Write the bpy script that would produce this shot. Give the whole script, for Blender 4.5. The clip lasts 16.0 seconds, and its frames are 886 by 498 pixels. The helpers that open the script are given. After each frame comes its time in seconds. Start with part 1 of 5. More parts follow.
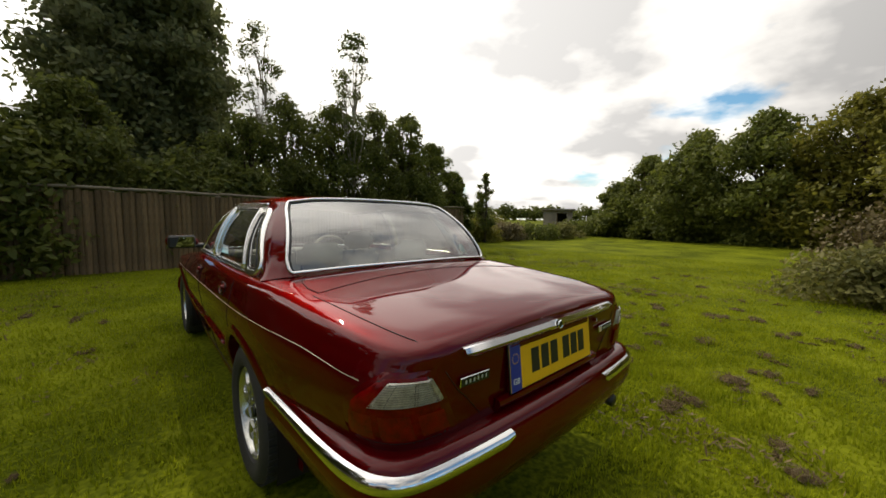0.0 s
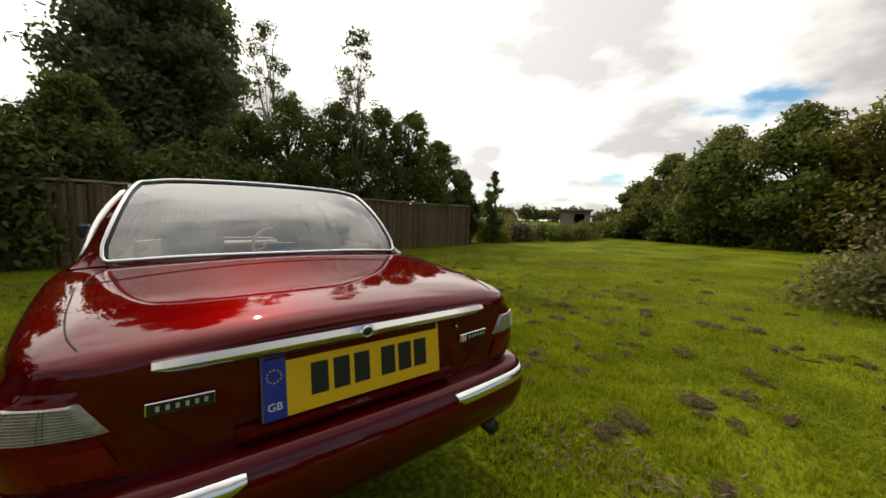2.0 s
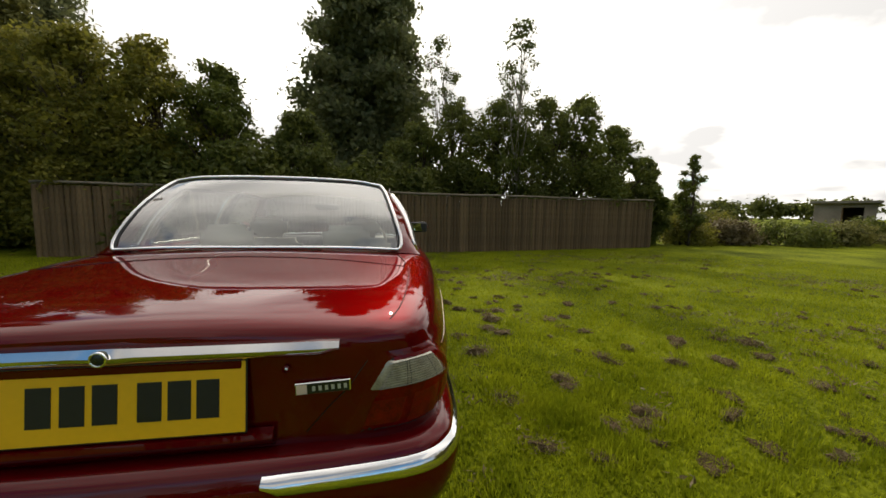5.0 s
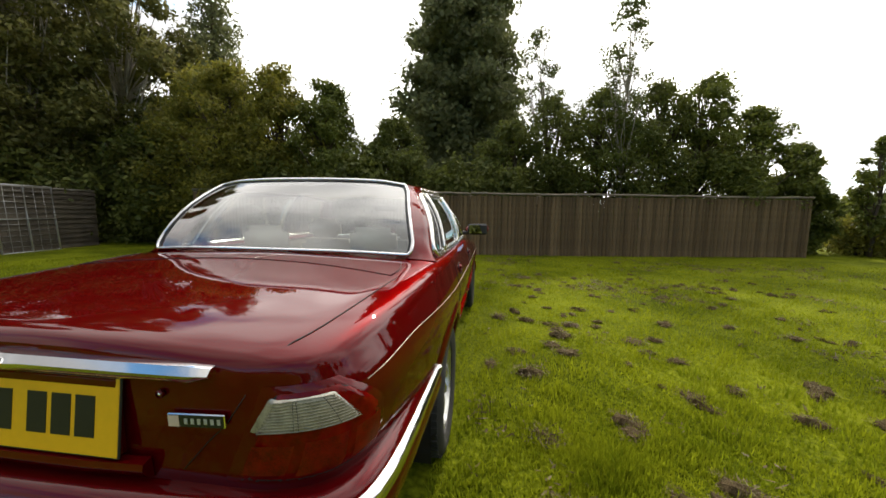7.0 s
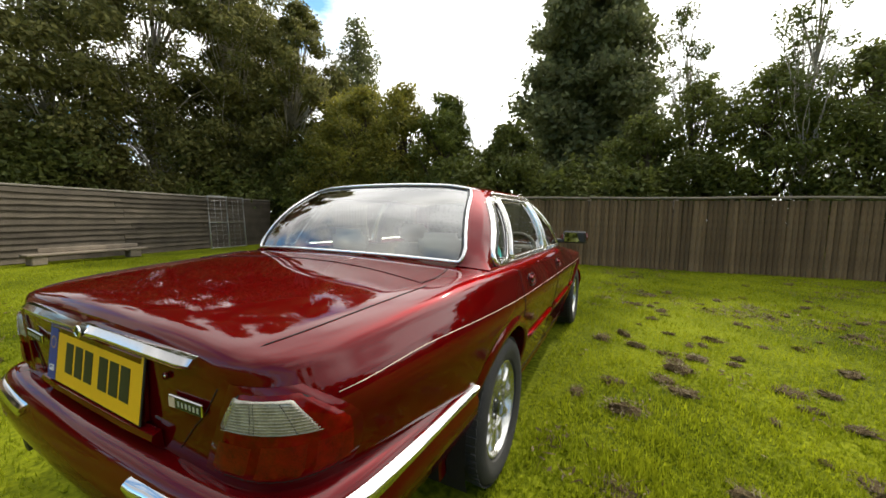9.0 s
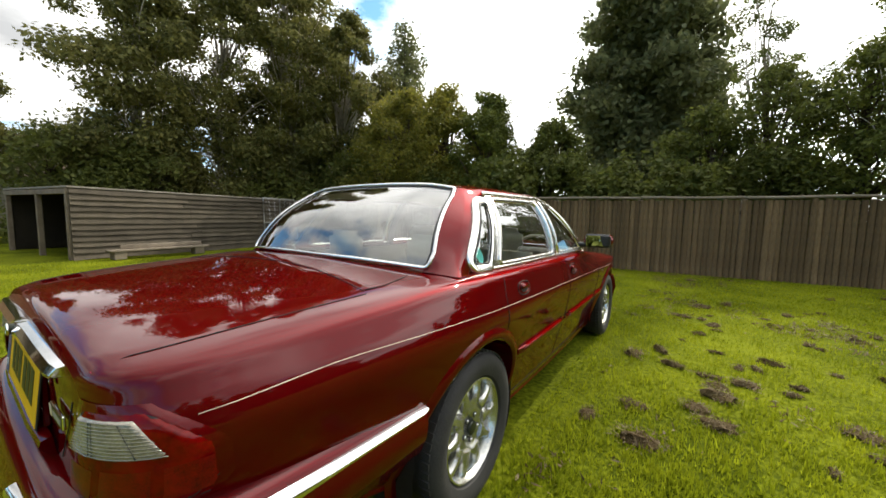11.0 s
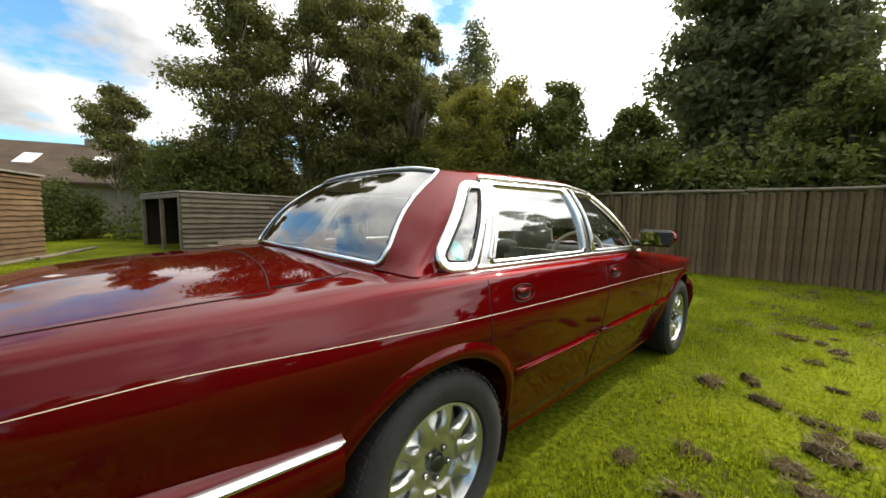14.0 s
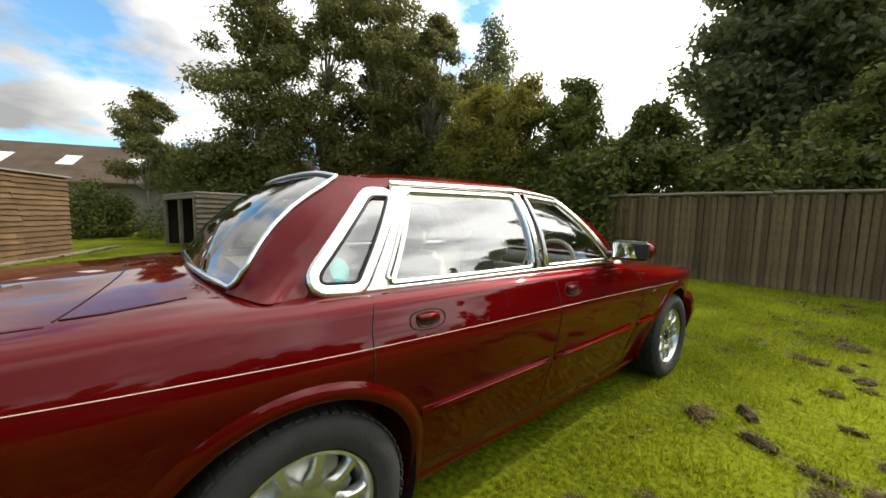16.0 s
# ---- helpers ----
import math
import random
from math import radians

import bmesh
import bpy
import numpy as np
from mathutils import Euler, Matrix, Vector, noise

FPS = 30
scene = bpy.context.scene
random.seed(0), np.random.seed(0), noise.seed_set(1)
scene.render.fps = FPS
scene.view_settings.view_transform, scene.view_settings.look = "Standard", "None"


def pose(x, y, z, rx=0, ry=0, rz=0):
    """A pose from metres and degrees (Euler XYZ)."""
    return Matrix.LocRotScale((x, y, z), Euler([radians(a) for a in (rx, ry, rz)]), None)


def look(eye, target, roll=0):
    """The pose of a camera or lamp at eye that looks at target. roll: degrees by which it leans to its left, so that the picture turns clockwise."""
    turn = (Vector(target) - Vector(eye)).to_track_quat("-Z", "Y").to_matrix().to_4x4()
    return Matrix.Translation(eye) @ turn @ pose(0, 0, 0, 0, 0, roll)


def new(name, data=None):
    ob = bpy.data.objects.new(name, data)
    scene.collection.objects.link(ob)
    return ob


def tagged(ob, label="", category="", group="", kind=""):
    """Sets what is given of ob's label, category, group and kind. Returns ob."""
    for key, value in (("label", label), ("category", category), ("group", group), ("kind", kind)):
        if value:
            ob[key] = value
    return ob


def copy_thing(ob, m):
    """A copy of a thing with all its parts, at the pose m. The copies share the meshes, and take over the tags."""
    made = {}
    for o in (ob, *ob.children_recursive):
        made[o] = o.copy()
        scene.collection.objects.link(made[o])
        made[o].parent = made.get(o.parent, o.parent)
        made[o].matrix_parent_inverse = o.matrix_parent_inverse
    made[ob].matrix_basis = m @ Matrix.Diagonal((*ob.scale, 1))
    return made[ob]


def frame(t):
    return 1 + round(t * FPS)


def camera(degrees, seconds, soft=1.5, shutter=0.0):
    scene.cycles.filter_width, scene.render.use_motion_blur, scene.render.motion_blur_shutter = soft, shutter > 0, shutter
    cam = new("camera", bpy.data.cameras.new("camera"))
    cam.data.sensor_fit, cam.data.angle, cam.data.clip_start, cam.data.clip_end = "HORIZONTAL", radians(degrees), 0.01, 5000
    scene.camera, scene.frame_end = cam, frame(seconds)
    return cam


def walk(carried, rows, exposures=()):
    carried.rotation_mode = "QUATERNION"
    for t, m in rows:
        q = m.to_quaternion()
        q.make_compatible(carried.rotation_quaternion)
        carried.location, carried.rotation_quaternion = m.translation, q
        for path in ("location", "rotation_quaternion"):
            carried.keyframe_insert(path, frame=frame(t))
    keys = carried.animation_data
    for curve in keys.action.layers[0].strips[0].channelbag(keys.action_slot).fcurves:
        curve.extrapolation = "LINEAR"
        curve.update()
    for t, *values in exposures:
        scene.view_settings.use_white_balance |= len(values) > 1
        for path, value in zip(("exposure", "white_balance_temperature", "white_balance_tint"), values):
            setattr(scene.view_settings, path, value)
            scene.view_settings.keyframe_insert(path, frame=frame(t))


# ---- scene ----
import functools
cam = camera(103, 16.0, soft=1.6)
# seconds, eye, yaw, pitch, roll
ROWS = [
    (0, -1.237, -0.628, 1.319, -41.16, -5.00, -0.92),
    (0.5, -1.027, -0.761, 1.292, -36.58, -5.12, -0.67),
    (1, -0.866, -0.818, 1.264, -35.21, -5.26, -0.83),
    (1.5, -0.602, -0.832, 1.240, -38.23, -4.96, -1.34),
    (2, -0.455, -0.866, 1.256, -37.66, -5.00, -1.46),
    (2.5, -0.217, -0.919, 1.270, -27.04, -5.17, -1.10),
    (3, -0.084, -0.916, 1.267, -21.61, -5.46, -1.15),
    (3.5, 0.149, -0.875, 1.255, -20.72, -5.83, -1.37),
    (4, 0.283, -0.838, 1.240, -20.06, -5.71, -1.49),
    (4.5, 0.455, -0.799, 1.237, -14.13, -5.82, -1.18),
    (7, 1.047, -0.511, 1.244, 7.40, -5.86, -0.77),
    (7.5, 1.141, -0.456, 1.240, 16.24, -5.63, -0.29),
    (8, 1.207, -0.442, 1.248, 22.41, -5.36, -0.44),
    (10.5, 1.487, -0.045, 1.231, 30.17, -5.10, -1.25),
    (11, 1.549, -0.015, 1.251, 34.94, -5.15, -1.14),
    (11.5, 1.567, 0.001, 1.254, 42.24, -5.28, -1.08),
    (12, 1.590, 0.068, 1.243, 45.60, -5.49, -0.87),
    (12.5, 1.600, 0.175, 1.225, 46.56, -5.57, -0.87),
    (13, 1.605, 0.282, 1.209, 45.08, -5.33, -1.11),
    (13.5, 1.627, 0.342, 1.206, 44.05, -5.18, -1.13),
    (14, 1.690, 0.481, 1.207, 47.27, -5.31, -0.84),
    (14.5, 1.780, 0.573, 1.230, 50.63, -5.11, -0.81),
    (15, 1.858, 0.660, 1.249, 53.71, -5.23, -0.91),
    (15.5, 1.865, 0.778, 1.245, 53.12, -5.33, -0.92),
    (16, 1.836, 0.967, 1.259, 51.09, -5.34, -1.16),
]
EXPOSURE = [(0.0, -0.85, 7100, 10), (4.5, -0.8, 7100, 10), (7.0, -0.28, 6850, 10), (11.0, 0.02, 6700, 8), (16.0, 0.0, 6700, 8)]
walk(cam, [(t, pose(x, y, z, 90 + p, r, a)) for t, x, y, z, a, p, r in ROWS], EXPOSURE)

# ---- light ----
SUN_AZ, SUN_EL = 10.0, 38.0  # degrees clockwise from +y, and up


def sky_world():
    w = bpy.data.worlds.new("sky")
    scene.world = w
    w.use_nodes = True
    nt = w.node_tree
    n, l = nt.nodes, nt.links
    n.clear()
    out, bg = n.new("ShaderNodeOutputWorld"), n.new("ShaderNodeBackground")
    sky = n.new("ShaderNodeTexSky")
    sky.sky_type, sky.sun_disc = "NISHITA", False
    sky.sun_elevation, sky.sun_rotation = radians(SUN_EL), radians(SUN_AZ)
    sky.air_density, sky.dust_density = 1.0, 1.2
    blue = n.new("ShaderNodeMix")
    blue.data_type, blue.blend_type = "RGBA", "MULTIPLY"
    blue.inputs[0].default_value = 1.0
    blue.inputs[7].default_value = (0.155, 0.245, 0.28, 1)
    l.new(sky.outputs[0], blue.inputs[6])
    # broken cloud: the view direction laid on a flat layer overhead
    co = n.new("ShaderNodeTexCoord")
    sep = n.new("ShaderNodeSeparateXYZ")
    l.new(co.outputs["Generated"], sep.inputs[0])
    zz = n.new("ShaderNodeMath")
    zz.operation = "MAXIMUM"
    zz.inputs[1].default_value = 0.0
    l.new(sep.outputs[2], zz.inputs[0])
    za = n.new("ShaderNodeMath")
    za.operation = "ADD"
    za.inputs[1].default_value = 0.22
    l.new(zz.outputs[0], za.inputs[0])
    flat = n.new("ShaderNodeVectorMath")
    flat.operation = "DIVIDE"
    cmb = n.new("ShaderNodeCombineXYZ")
    cmb.inputs[2].default_value = 1.0
    for k in (0, 1):
        l.new(za.outputs[0], cmb.inputs[k])
    l.new(co.outputs["Generated"], flat.inputs[0])
    l.new(cmb.outputs[0], flat.inputs[1])

    def noise_tex(scale, detail, rough, offset):
        m = n.new("ShaderNodeMapping")
        m.inputs["Location"].default_value = offset
        l.new(flat.outputs[0], m.inputs[0])
        t = n.new("ShaderNodeTexNoise")
        t.inputs["Scale"].default_value, t.inputs["Detail"].default_value = scale, detail
        t.inputs["Roughness"].default_value = rough
        l.new(m.outputs[0], t.inputs["Vector"])
        return t

    def ramp(src, stops):
        r = n.new("ShaderNodeValToRGB")
        while len(r.color_ramp.elements) < len(stops):
            r.color_ramp.elements.new(0.5)
        for e, (p, c) in zip(r.color_ramp.elements, stops):
            e.position, e.color = p, (*c, 1)
        l.new(src, r.inputs[0])
        return r

    shade = ramp(noise_tex(1.5, 8, 0.5, (23.48, 7.66, 11.85)).outputs[0], [(0.40, (1.0, 1.0, 1.0)), (0.60, (0.46, 0.47, 0.49))])
    # the clouds round the sun are lit through and glow
    dirn = n.new("ShaderNodeVectorMath")
    dirn.operation = "DOT_PRODUCT"
    a, e = radians(SUN_AZ), radians(SUN_EL)
    dirn.inputs[1].default_value = (math.sin(a) * math.cos(e), math.cos(a) * math.cos(e), math.sin(e))
    l.new(co.outputs["Generated"], dirn.inputs[0])
    # it thickens towards the sun
    thick = n.new("ShaderNodeMath")
    thick.operation, thick.inputs[1].default_value = "MULTIPLY_ADD", 0.145
    l.new(dirn.outputs["Value"], thick.inputs[0])
    l.new(noise_tex(1.5, 9, 0.55, (9.89, 8.74, 14.12)).outputs[0], thick.inputs[2])
    cover = ramp(thick.outputs[0], [(0.368, (0, 0, 0)), (0.478, (1, 1, 1))])
    glow = n.new("ShaderNodeMapRange")
    glow.inputs["From Min"].default_value, glow.inputs["From Max"].default_value = -0.1, 0.95
    glow.inputs["To Min"].default_value, glow.inputs["To Max"].default_value = 1.0, 3.8
    l.new(dirn.outputs["Value"], glow.inputs[0])
    cl = n.new("ShaderNodeVectorMath")
    cl.operation = "SCALE"
    l.new(shade.outputs[0], cl.inputs[0])
    l.new(glow.outputs[0], cl.inputs["Scale"])
    mix = n.new("ShaderNodeMix")
    mix.data_type = "RGBA"
    l.new(cover.outputs[0], mix.inputs[0])
    l.new(blue.outputs[2], mix.inputs[6])
    l.new(cl.outputs[0], mix.inputs[7])
    l.new(mix.outputs[2], bg.inputs[0])
    bg.inputs[1].default_value = 1.0
    l.new(bg.outputs[0], out.inputs[0])


sky_world()
sun = new("sun", bpy.data.lights.new("sun", "SUN"))
sun.data.energy, sun.data.angle, sun.data.color = 3.4, radians(0.6), (1.0, 0.94, 0.82)
sun.matrix_world = look((0, 0, 0), (-math.sin(radians(SUN_AZ)) * math.cos(radians(SUN_EL)), -math.cos(radians(SUN_AZ)) * math.cos(radians(SUN_EL)), -math.sin(radians(SUN_EL))))

# ---- materials ----
def material(name, base, rough=0.6, metal=0.0, vary=0.25, scale=8.0, fine=60.0, bump=0.0, other=None, spec=0.5, coat=0.0, random_amount=0.0, stretch=(1, 1, 1), sharp=0.18, mixed=0.4):
    m = bpy.data.materials.new(name)
    m.use_nodes = True
    nt = m.node_tree
    n, l = nt.nodes, nt.links
    b = n["Principled BSDF"]
    b.inputs["Roughness"].default_value, b.inputs["Metallic"].default_value = rough, metal
    b.inputs["Specular IOR Level"].default_value = spec
    b.inputs["Coat Weight"].default_value = coat
    b.inputs["Coat Roughness"].default_value = 0.02
    co, mp = n.new("ShaderNodeTexCoord"), n.new("ShaderNodeMapping")
    mp.inputs["Scale"].default_value = stretch
    l.new(co.outputs["Object"], mp.inputs[0])
    big, small = n.new("ShaderNodeTexNoise"), n.new("ShaderNodeTexNoise")
    big.inputs["Scale"].default_value, big.inputs["Detail"].default_value = scale, 5
    small.inputs["Scale"].default_value, small.inputs["Detail"].default_value = fine, 4
    for t in (big, small):
        l.new(mp.outputs[0], t.inputs["Vector"])
    dark = tuple(c * (1 - vary) for c in base)
    light = other or tuple(min(1, c * (1 + vary)) for c in base)
    r = n.new("ShaderNodeValToRGB")
    r.color_ramp.elements[0].position, r.color_ramp.elements[0].color = 0.5 - sharp, (*dark, 1)
    r.color_ramp.elements[1].position, r.color_ramp.elements[1].color = 0.5 + sharp, (*light, 1)
    add = n.new("ShaderNodeMix")
    add.inputs[0].default_value = mixed
    l.new(big.outputs[0], add.inputs[2])
    l.new(small.outputs[0], add.inputs[3])
    l.new(add.outputs[0], r.inputs[0])
    col = r.outputs[0]
    if random_amount:
        oi, hs, mr = n.new("ShaderNodeObjectInfo"), n.new("ShaderNodeHueSaturation"), n.new("ShaderNodeMapRange")
        mr.inputs["To Min"].default_value, mr.inputs["To Max"].default_value = 1 - random_amount, 1 + random_amount
        l.new(oi.outputs["Random"], mr.inputs[0])
        l.new(mr.outputs[0], hs.inputs["Value"])
        l.new(col, hs.inputs["Color"])
        col = hs.outputs[0]
    l.new(col, b.inputs["Base Color"])
    if bump:
        bp = n.new("ShaderNodeBump")
        bp.inputs["Strength"].default_value, bp.inputs["Distance"].default_value = bump, 0.01
        l.new(small.outputs[0], bp.inputs["Height"])
        l.new(bp.outputs[0], b.inputs["Normal"])
    return m


def leaf_material(name, dark, light, through_amount=0.35, spec=0.25, spray=0.9):
    """Leaves: each its own shade, with light coming through."""
    m = bpy.data.materials.new(name)
    m.use_nodes = True
    nt = m.node_tree
    n, l = nt.nodes, nt.links
    b, out = n["Principled BSDF"], n["Material Output"]
    b.inputs["Roughness"].default_value = 0.55
    b.inputs["Specular IOR Level"].default_value = spec
    g, r = n.new("ShaderNodeNewGeometry"), n.new("ShaderNodeValToRGB")
    r.color_ramp.elements[0].color, r.color_ramp.elements[1].color = (*dark, 1), (*light, 1)
    # whole sprays are lighter or darker, leaf by leaf on top of that
    co, big, mixer = n.new("ShaderNodeTexCoord"), n.new("ShaderNodeTexNoise"), n.new("ShaderNodeMix")
    big.inputs["Scale"].default_value, big.inputs["Detail"].default_value = spray, 3
    l.new(co.outputs["Object"], big.inputs["Vector"])
    sp = n.new("ShaderNodeMapRange")
    sp.inputs["From Min"].default_value, sp.inputs["From Max"].default_value = 0.34, 0.66
    l.new(big.outputs[0], sp.inputs[0])
    mixer.inputs[0].default_value = 0.45
    l.new(g.outputs["Random Per Island"], mixer.inputs[2])
    l.new(sp.outputs[0], mixer.inputs[3])
    l.new(mixer.outputs[0], r.inputs[0])
    l.new(r.outputs[0], b.inputs["Base Color"])
    tr, mx = n.new("ShaderNodeBsdfTranslucent"), n.new("ShaderNodeMixShader")
    mx.inputs[0].default_value = through_amount
    l.new(r.outputs[0], tr.inputs[0])
    l.new(b.outputs[0], mx.inputs[1])
    l.new(tr.outputs[0], mx.inputs[2])
    l.new(mx.outputs[0], out.inputs[0])
    return m


def glass_material(name, tint=(0.84, 0.90, 0.87)):
    """Thin pane: clear with a faint tint, mirror-like at a slant."""
    m = bpy.data.materials.new(name)
    m.use_nodes = True
    nt = m.node_tree
    n, l = nt.nodes, nt.links
    out = n["Material Output"]
    n.remove(n["Principled BSDF"])
    tr, gl, mx, lw = n.new("ShaderNodeBsdfTransparent"), n.new("ShaderNodeBsdfGlossy"), n.new("ShaderNodeMixShader"), n.new("ShaderNodeLayerWeight")
    tr.inputs[0].default_value = (*tint, 1)
    gl.inputs["Roughness"].default_value = 0.012
    lw.inputs["Blend"].default_value = 0.5
    pw, ma = n.new("ShaderNodeMath"), n.new("ShaderNodeMath")
    pw.operation, pw.inputs[1].default_value = "POWER", 4.0
    ma.operation, ma.inputs[1].default_value, ma.inputs[2].default_value = "MULTIPLY_ADD", 0.68, 0.30
    l.new(lw.outputs["Facing"], pw.inputs[0])
    l.new(pw.outputs[0], ma.inputs[0])
    l.new(ma.outputs[0], mx.inputs[0])
    l.new(tr.outputs[0], mx.inputs[1])
    l.new(gl.outputs[0], mx.inputs[2])
    l.new(mx.outputs[0], out.inputs[0])
    return m


PAINT = material("red_paint", (0.100, 0.0010, 0.0022), 0.46, 0.55, 0.08, 1.5, 900, 0.0, coat=1.0, spec=0.0)
PAINT.node_tree.nodes["Principled BSDF"].inputs["Specular Tint"].default_value = (0.6, 0.02, 0.03, 1)
PAINT.node_tree.nodes["Principled BSDF"].inputs["Coat IOR"].default_value = 1.40
CHROME = material("chrome", (0.82, 0.82, 0.82), 0.08, 1.0, 0.04, 3, 40)
BRIGHT_TRIM = material("bright_trim", (0.90, 0.89, 0.86), 0.24, 1.0, 0.04, 5, 60)
GREY_ALLOY = material("silver_alloy", (0.60, 0.60, 0.56), 0.26, 0.9, 0.12, 14, 90)
TYRE = material("tyre_rubber", (0.025, 0.024, 0.023), 0.75, 0, 0.35, 9, 120, 0.2)
BLACK_TRIM = material("black_trim", (0.012, 0.012, 0.013), 0.45, 0, 0.2, 8, 90)
DARK_GAP = material("dark_seam", (0.006, 0.003, 0.003), 0.8, 0, 0.2, 8, 90)
CREAM = material("cream_leather", (0.52, 0.47, 0.37), 0.5, 0, 0.12, 6, 120, 0.1)
DASH = material("dark_dashboard", (0.05, 0.045, 0.04), 0.55, 0, 0.2, 8, 90)
PLATE_YELLOW = material("plate_yellow", (0.80, 0.44, 0.015), 0.35, 0, 0.06, 8, 60)
PLATE_BLUE = material("plate_blue", (0.015, 0.03, 0.26), 0.35, 0, 0.08, 8, 60)
INK = material("black_ink", (0.012, 0.012, 0.012), 0.4, 0, 0.2, 8, 60)
WHITE_INK = material("white_ink", (0.75, 0.75, 0.75), 0.4, 0, 0.05, 8, 60)
LENS_CLEAR = material("clear_lens", (0.30, 0.27, 0.21), 0.25, 0.35, 0.45, 45, 260, coat=1.0)
LENS_RIB = material("lens_rib", (0.20, 0.18, 0.14), 0.15, 0.3, 0.4, 60, 260, coat=1.0)
LENS_BRIGHT = material("red_reflector", (0.13, 0.0016, 0.0012), 0.35, 0.0, 0.6, 40, 240, coat=0.4, spec=0.1)
LENS_RED = material("red_lens", (0.12, 0.0014, 0.0012), 0.3, 0.0, 0.6, 14, 60, coat=0.5, spec=0.0)
GLASS = glass_material("window_glass")
MIRROR_GLASS = material("mirror_glass", (0.8, 0.82, 0.84), 0.02, 1.0, 0.02, 3, 30)
BADGE = material("dark_badge", (0.03, 0.035, 0.025), 0.25, 0.4, 0.1, 30, 90)
STICKER = material("turquoise_paper", (0.05, 0.50, 0.47), 0.6, 0, 0.05, 20, 90)
STRIPE = material("pale_coachline", (0.62, 0.48, 0.36), 0.4, 0, 0.05, 9, 60)

GRASS_GROUND = material("lawn", (0.085, 0.112, 0.005), 0.95, 0, 0.45, 0.7, 30, 0.5, other=(0.165, 0.188, 0.009), spec=0.04, sharp=0.10, mixed=0.5)
SOIL = material("clod_of_soil", (0.105, 0.074, 0.036), 0.95, 0, 0.5, 18, 90, 0.8, spec=0.1)
BOARD_GREY = material("weathered_board", (0.088, 0.073, 0.054), 0.85, 0, 0.38, 2.5, 40, 0.4, random_amount=0.28, spec=0.2)
STAKE = material("weathered_paling", (0.158, 0.104, 0.056), 0.85, 0, 0.38, 3, 40, 0.4, random_amount=0.30, spec=0.2, stretch=(1, 1, 0.25))
BOARD_BROWN = material("brown_board", (0.125, 0.078, 0.042), 0.85, 0, 0.35, 2.5, 40, 0.4, random_amount=0.2, spec=0.2)
TIMBER = material("grey_timber", (0.20, 0.165, 0.125), 0.85, 0, 0.3, 4, 50, 0.4, spec=0.2)
FELT = material("roof_felt", (0.20, 0.18, 0.15), 0.9, 0, 0.3, 3, 50, 0.4)
SLATE = material("brown_roof_tile", (0.085, 0.062, 0.045), 0.9, 0, 0.3, 1.2, 20, 0.4, spec=0.1)
STONE = material("grey_block", (0.23, 0.20, 0.17), 0.9, 0, 0.3, 1.5, 20, 0.4)
WIRE = material("galvanised_wire", (0.55, 0.55, 0.55), 0.45, 0.6, 0.2, 9, 60)
# near black: the shade inside the sheds is put into the board colour
SHADE_BOARD = material("shade_toned_board", (0.022, 0.018, 0.014), 0.85, 0, 0.3, 3, 40, 0.3)
BARK = material("bark", (0.085, 0.065, 0.045), 0.95, 0, 0.45, 4, 40, 0.8, spec=0.1, stretch=(1, 1, 0.2))
PALE_BARK = material("pale_bark", (0.36, 0.32, 0.26), 0.9, 0, 0.45, 4, 40, 0.5, spec=0.1)
LEAF_DARK = leaf_material("dark_leaves", (0.052, 0.068, 0.016), (0.185, 0.200, 0.040), 0.5)
LEAF_MID = leaf_material("green_leaves", (0.056, 0.076, 0.016), (0.205, 0.225, 0.040), 0.5)
LEAF_YELLOW = leaf_material("yellowing_leaves", (0.078, 0.088, 0.016), (0.30, 0.27, 0.040), 0.52)
LEAF_LIGHT = leaf_material("light_leaves", (0.06, 0.08, 0.018), (0.17, 0.19, 0.05), 0.45)
LEAF_GREY = leaf_material("grey_green_leaves", (0.060, 0.070, 0.020), (0.27, 0.25, 0.070), 0.45)
NEEDLE = leaf_material("conifer_needles", (0.080, 0.095, 0.044), (0.230, 0.240, 0.100), 0.5)
DRY = leaf_material("dry_stems", (0.09, 0.07, 0.03), (0.22, 0.17, 0.075), 0.25)
THATCH = leaf_material("dry_thatch", (0.050, 0.034, 0.014), (0.19, 0.135, 0.055), 0.15)
BLADE = leaf_material("grass_blades", (0.120, 0.160, 0.006), (0.335, 0.365, 0.018), 0.6, 0.05, 2.4)

# ---- building blocks ----
def mesh_of(name, verts, faces, mat, smooth=False):
    me = bpy.data.meshes.new(name)
    me.from_pydata([tuple(v) for v in verts], [], [tuple(f) for f in faces])
    me.materials.append(mat)
    if smooth:
        for p in me.polygons:
            p.use_smooth = True
    me.update()
    return me


def part(name, me, parent=None, label="", m=None):
    ob = new(name, me)
    if m is not None:
        ob.matrix_basis = m
    if parent is not None:
        ob.parent = parent
    if label:
        ob["label"] = label
    return ob


def box_data(x0, y0, z0, x1, y1, z1, bevel=0.0, jitter=0.0, rng=None):
    bm = bmesh.new()
    bmesh.ops.create_cube(bm, size=1.0)
    for v in bm.verts:
        v.co = Vector(((x0 + x1) / 2 + v.co.x * (x1 - x0), (y0 + y1) / 2 + v.co.y * (y1 - y0), (z0 + z1) / 2 + v.co.z * (z1 - z0)))
        if jitter:
            v.co += Vector([(rng or random).uniform(-jitter, jitter) for _ in range(3)])
    if bevel:
        bmesh.ops.bevel(bm, geom=bm.edges[:], offset=bevel, segments=1, affect="EDGES")
    return bm


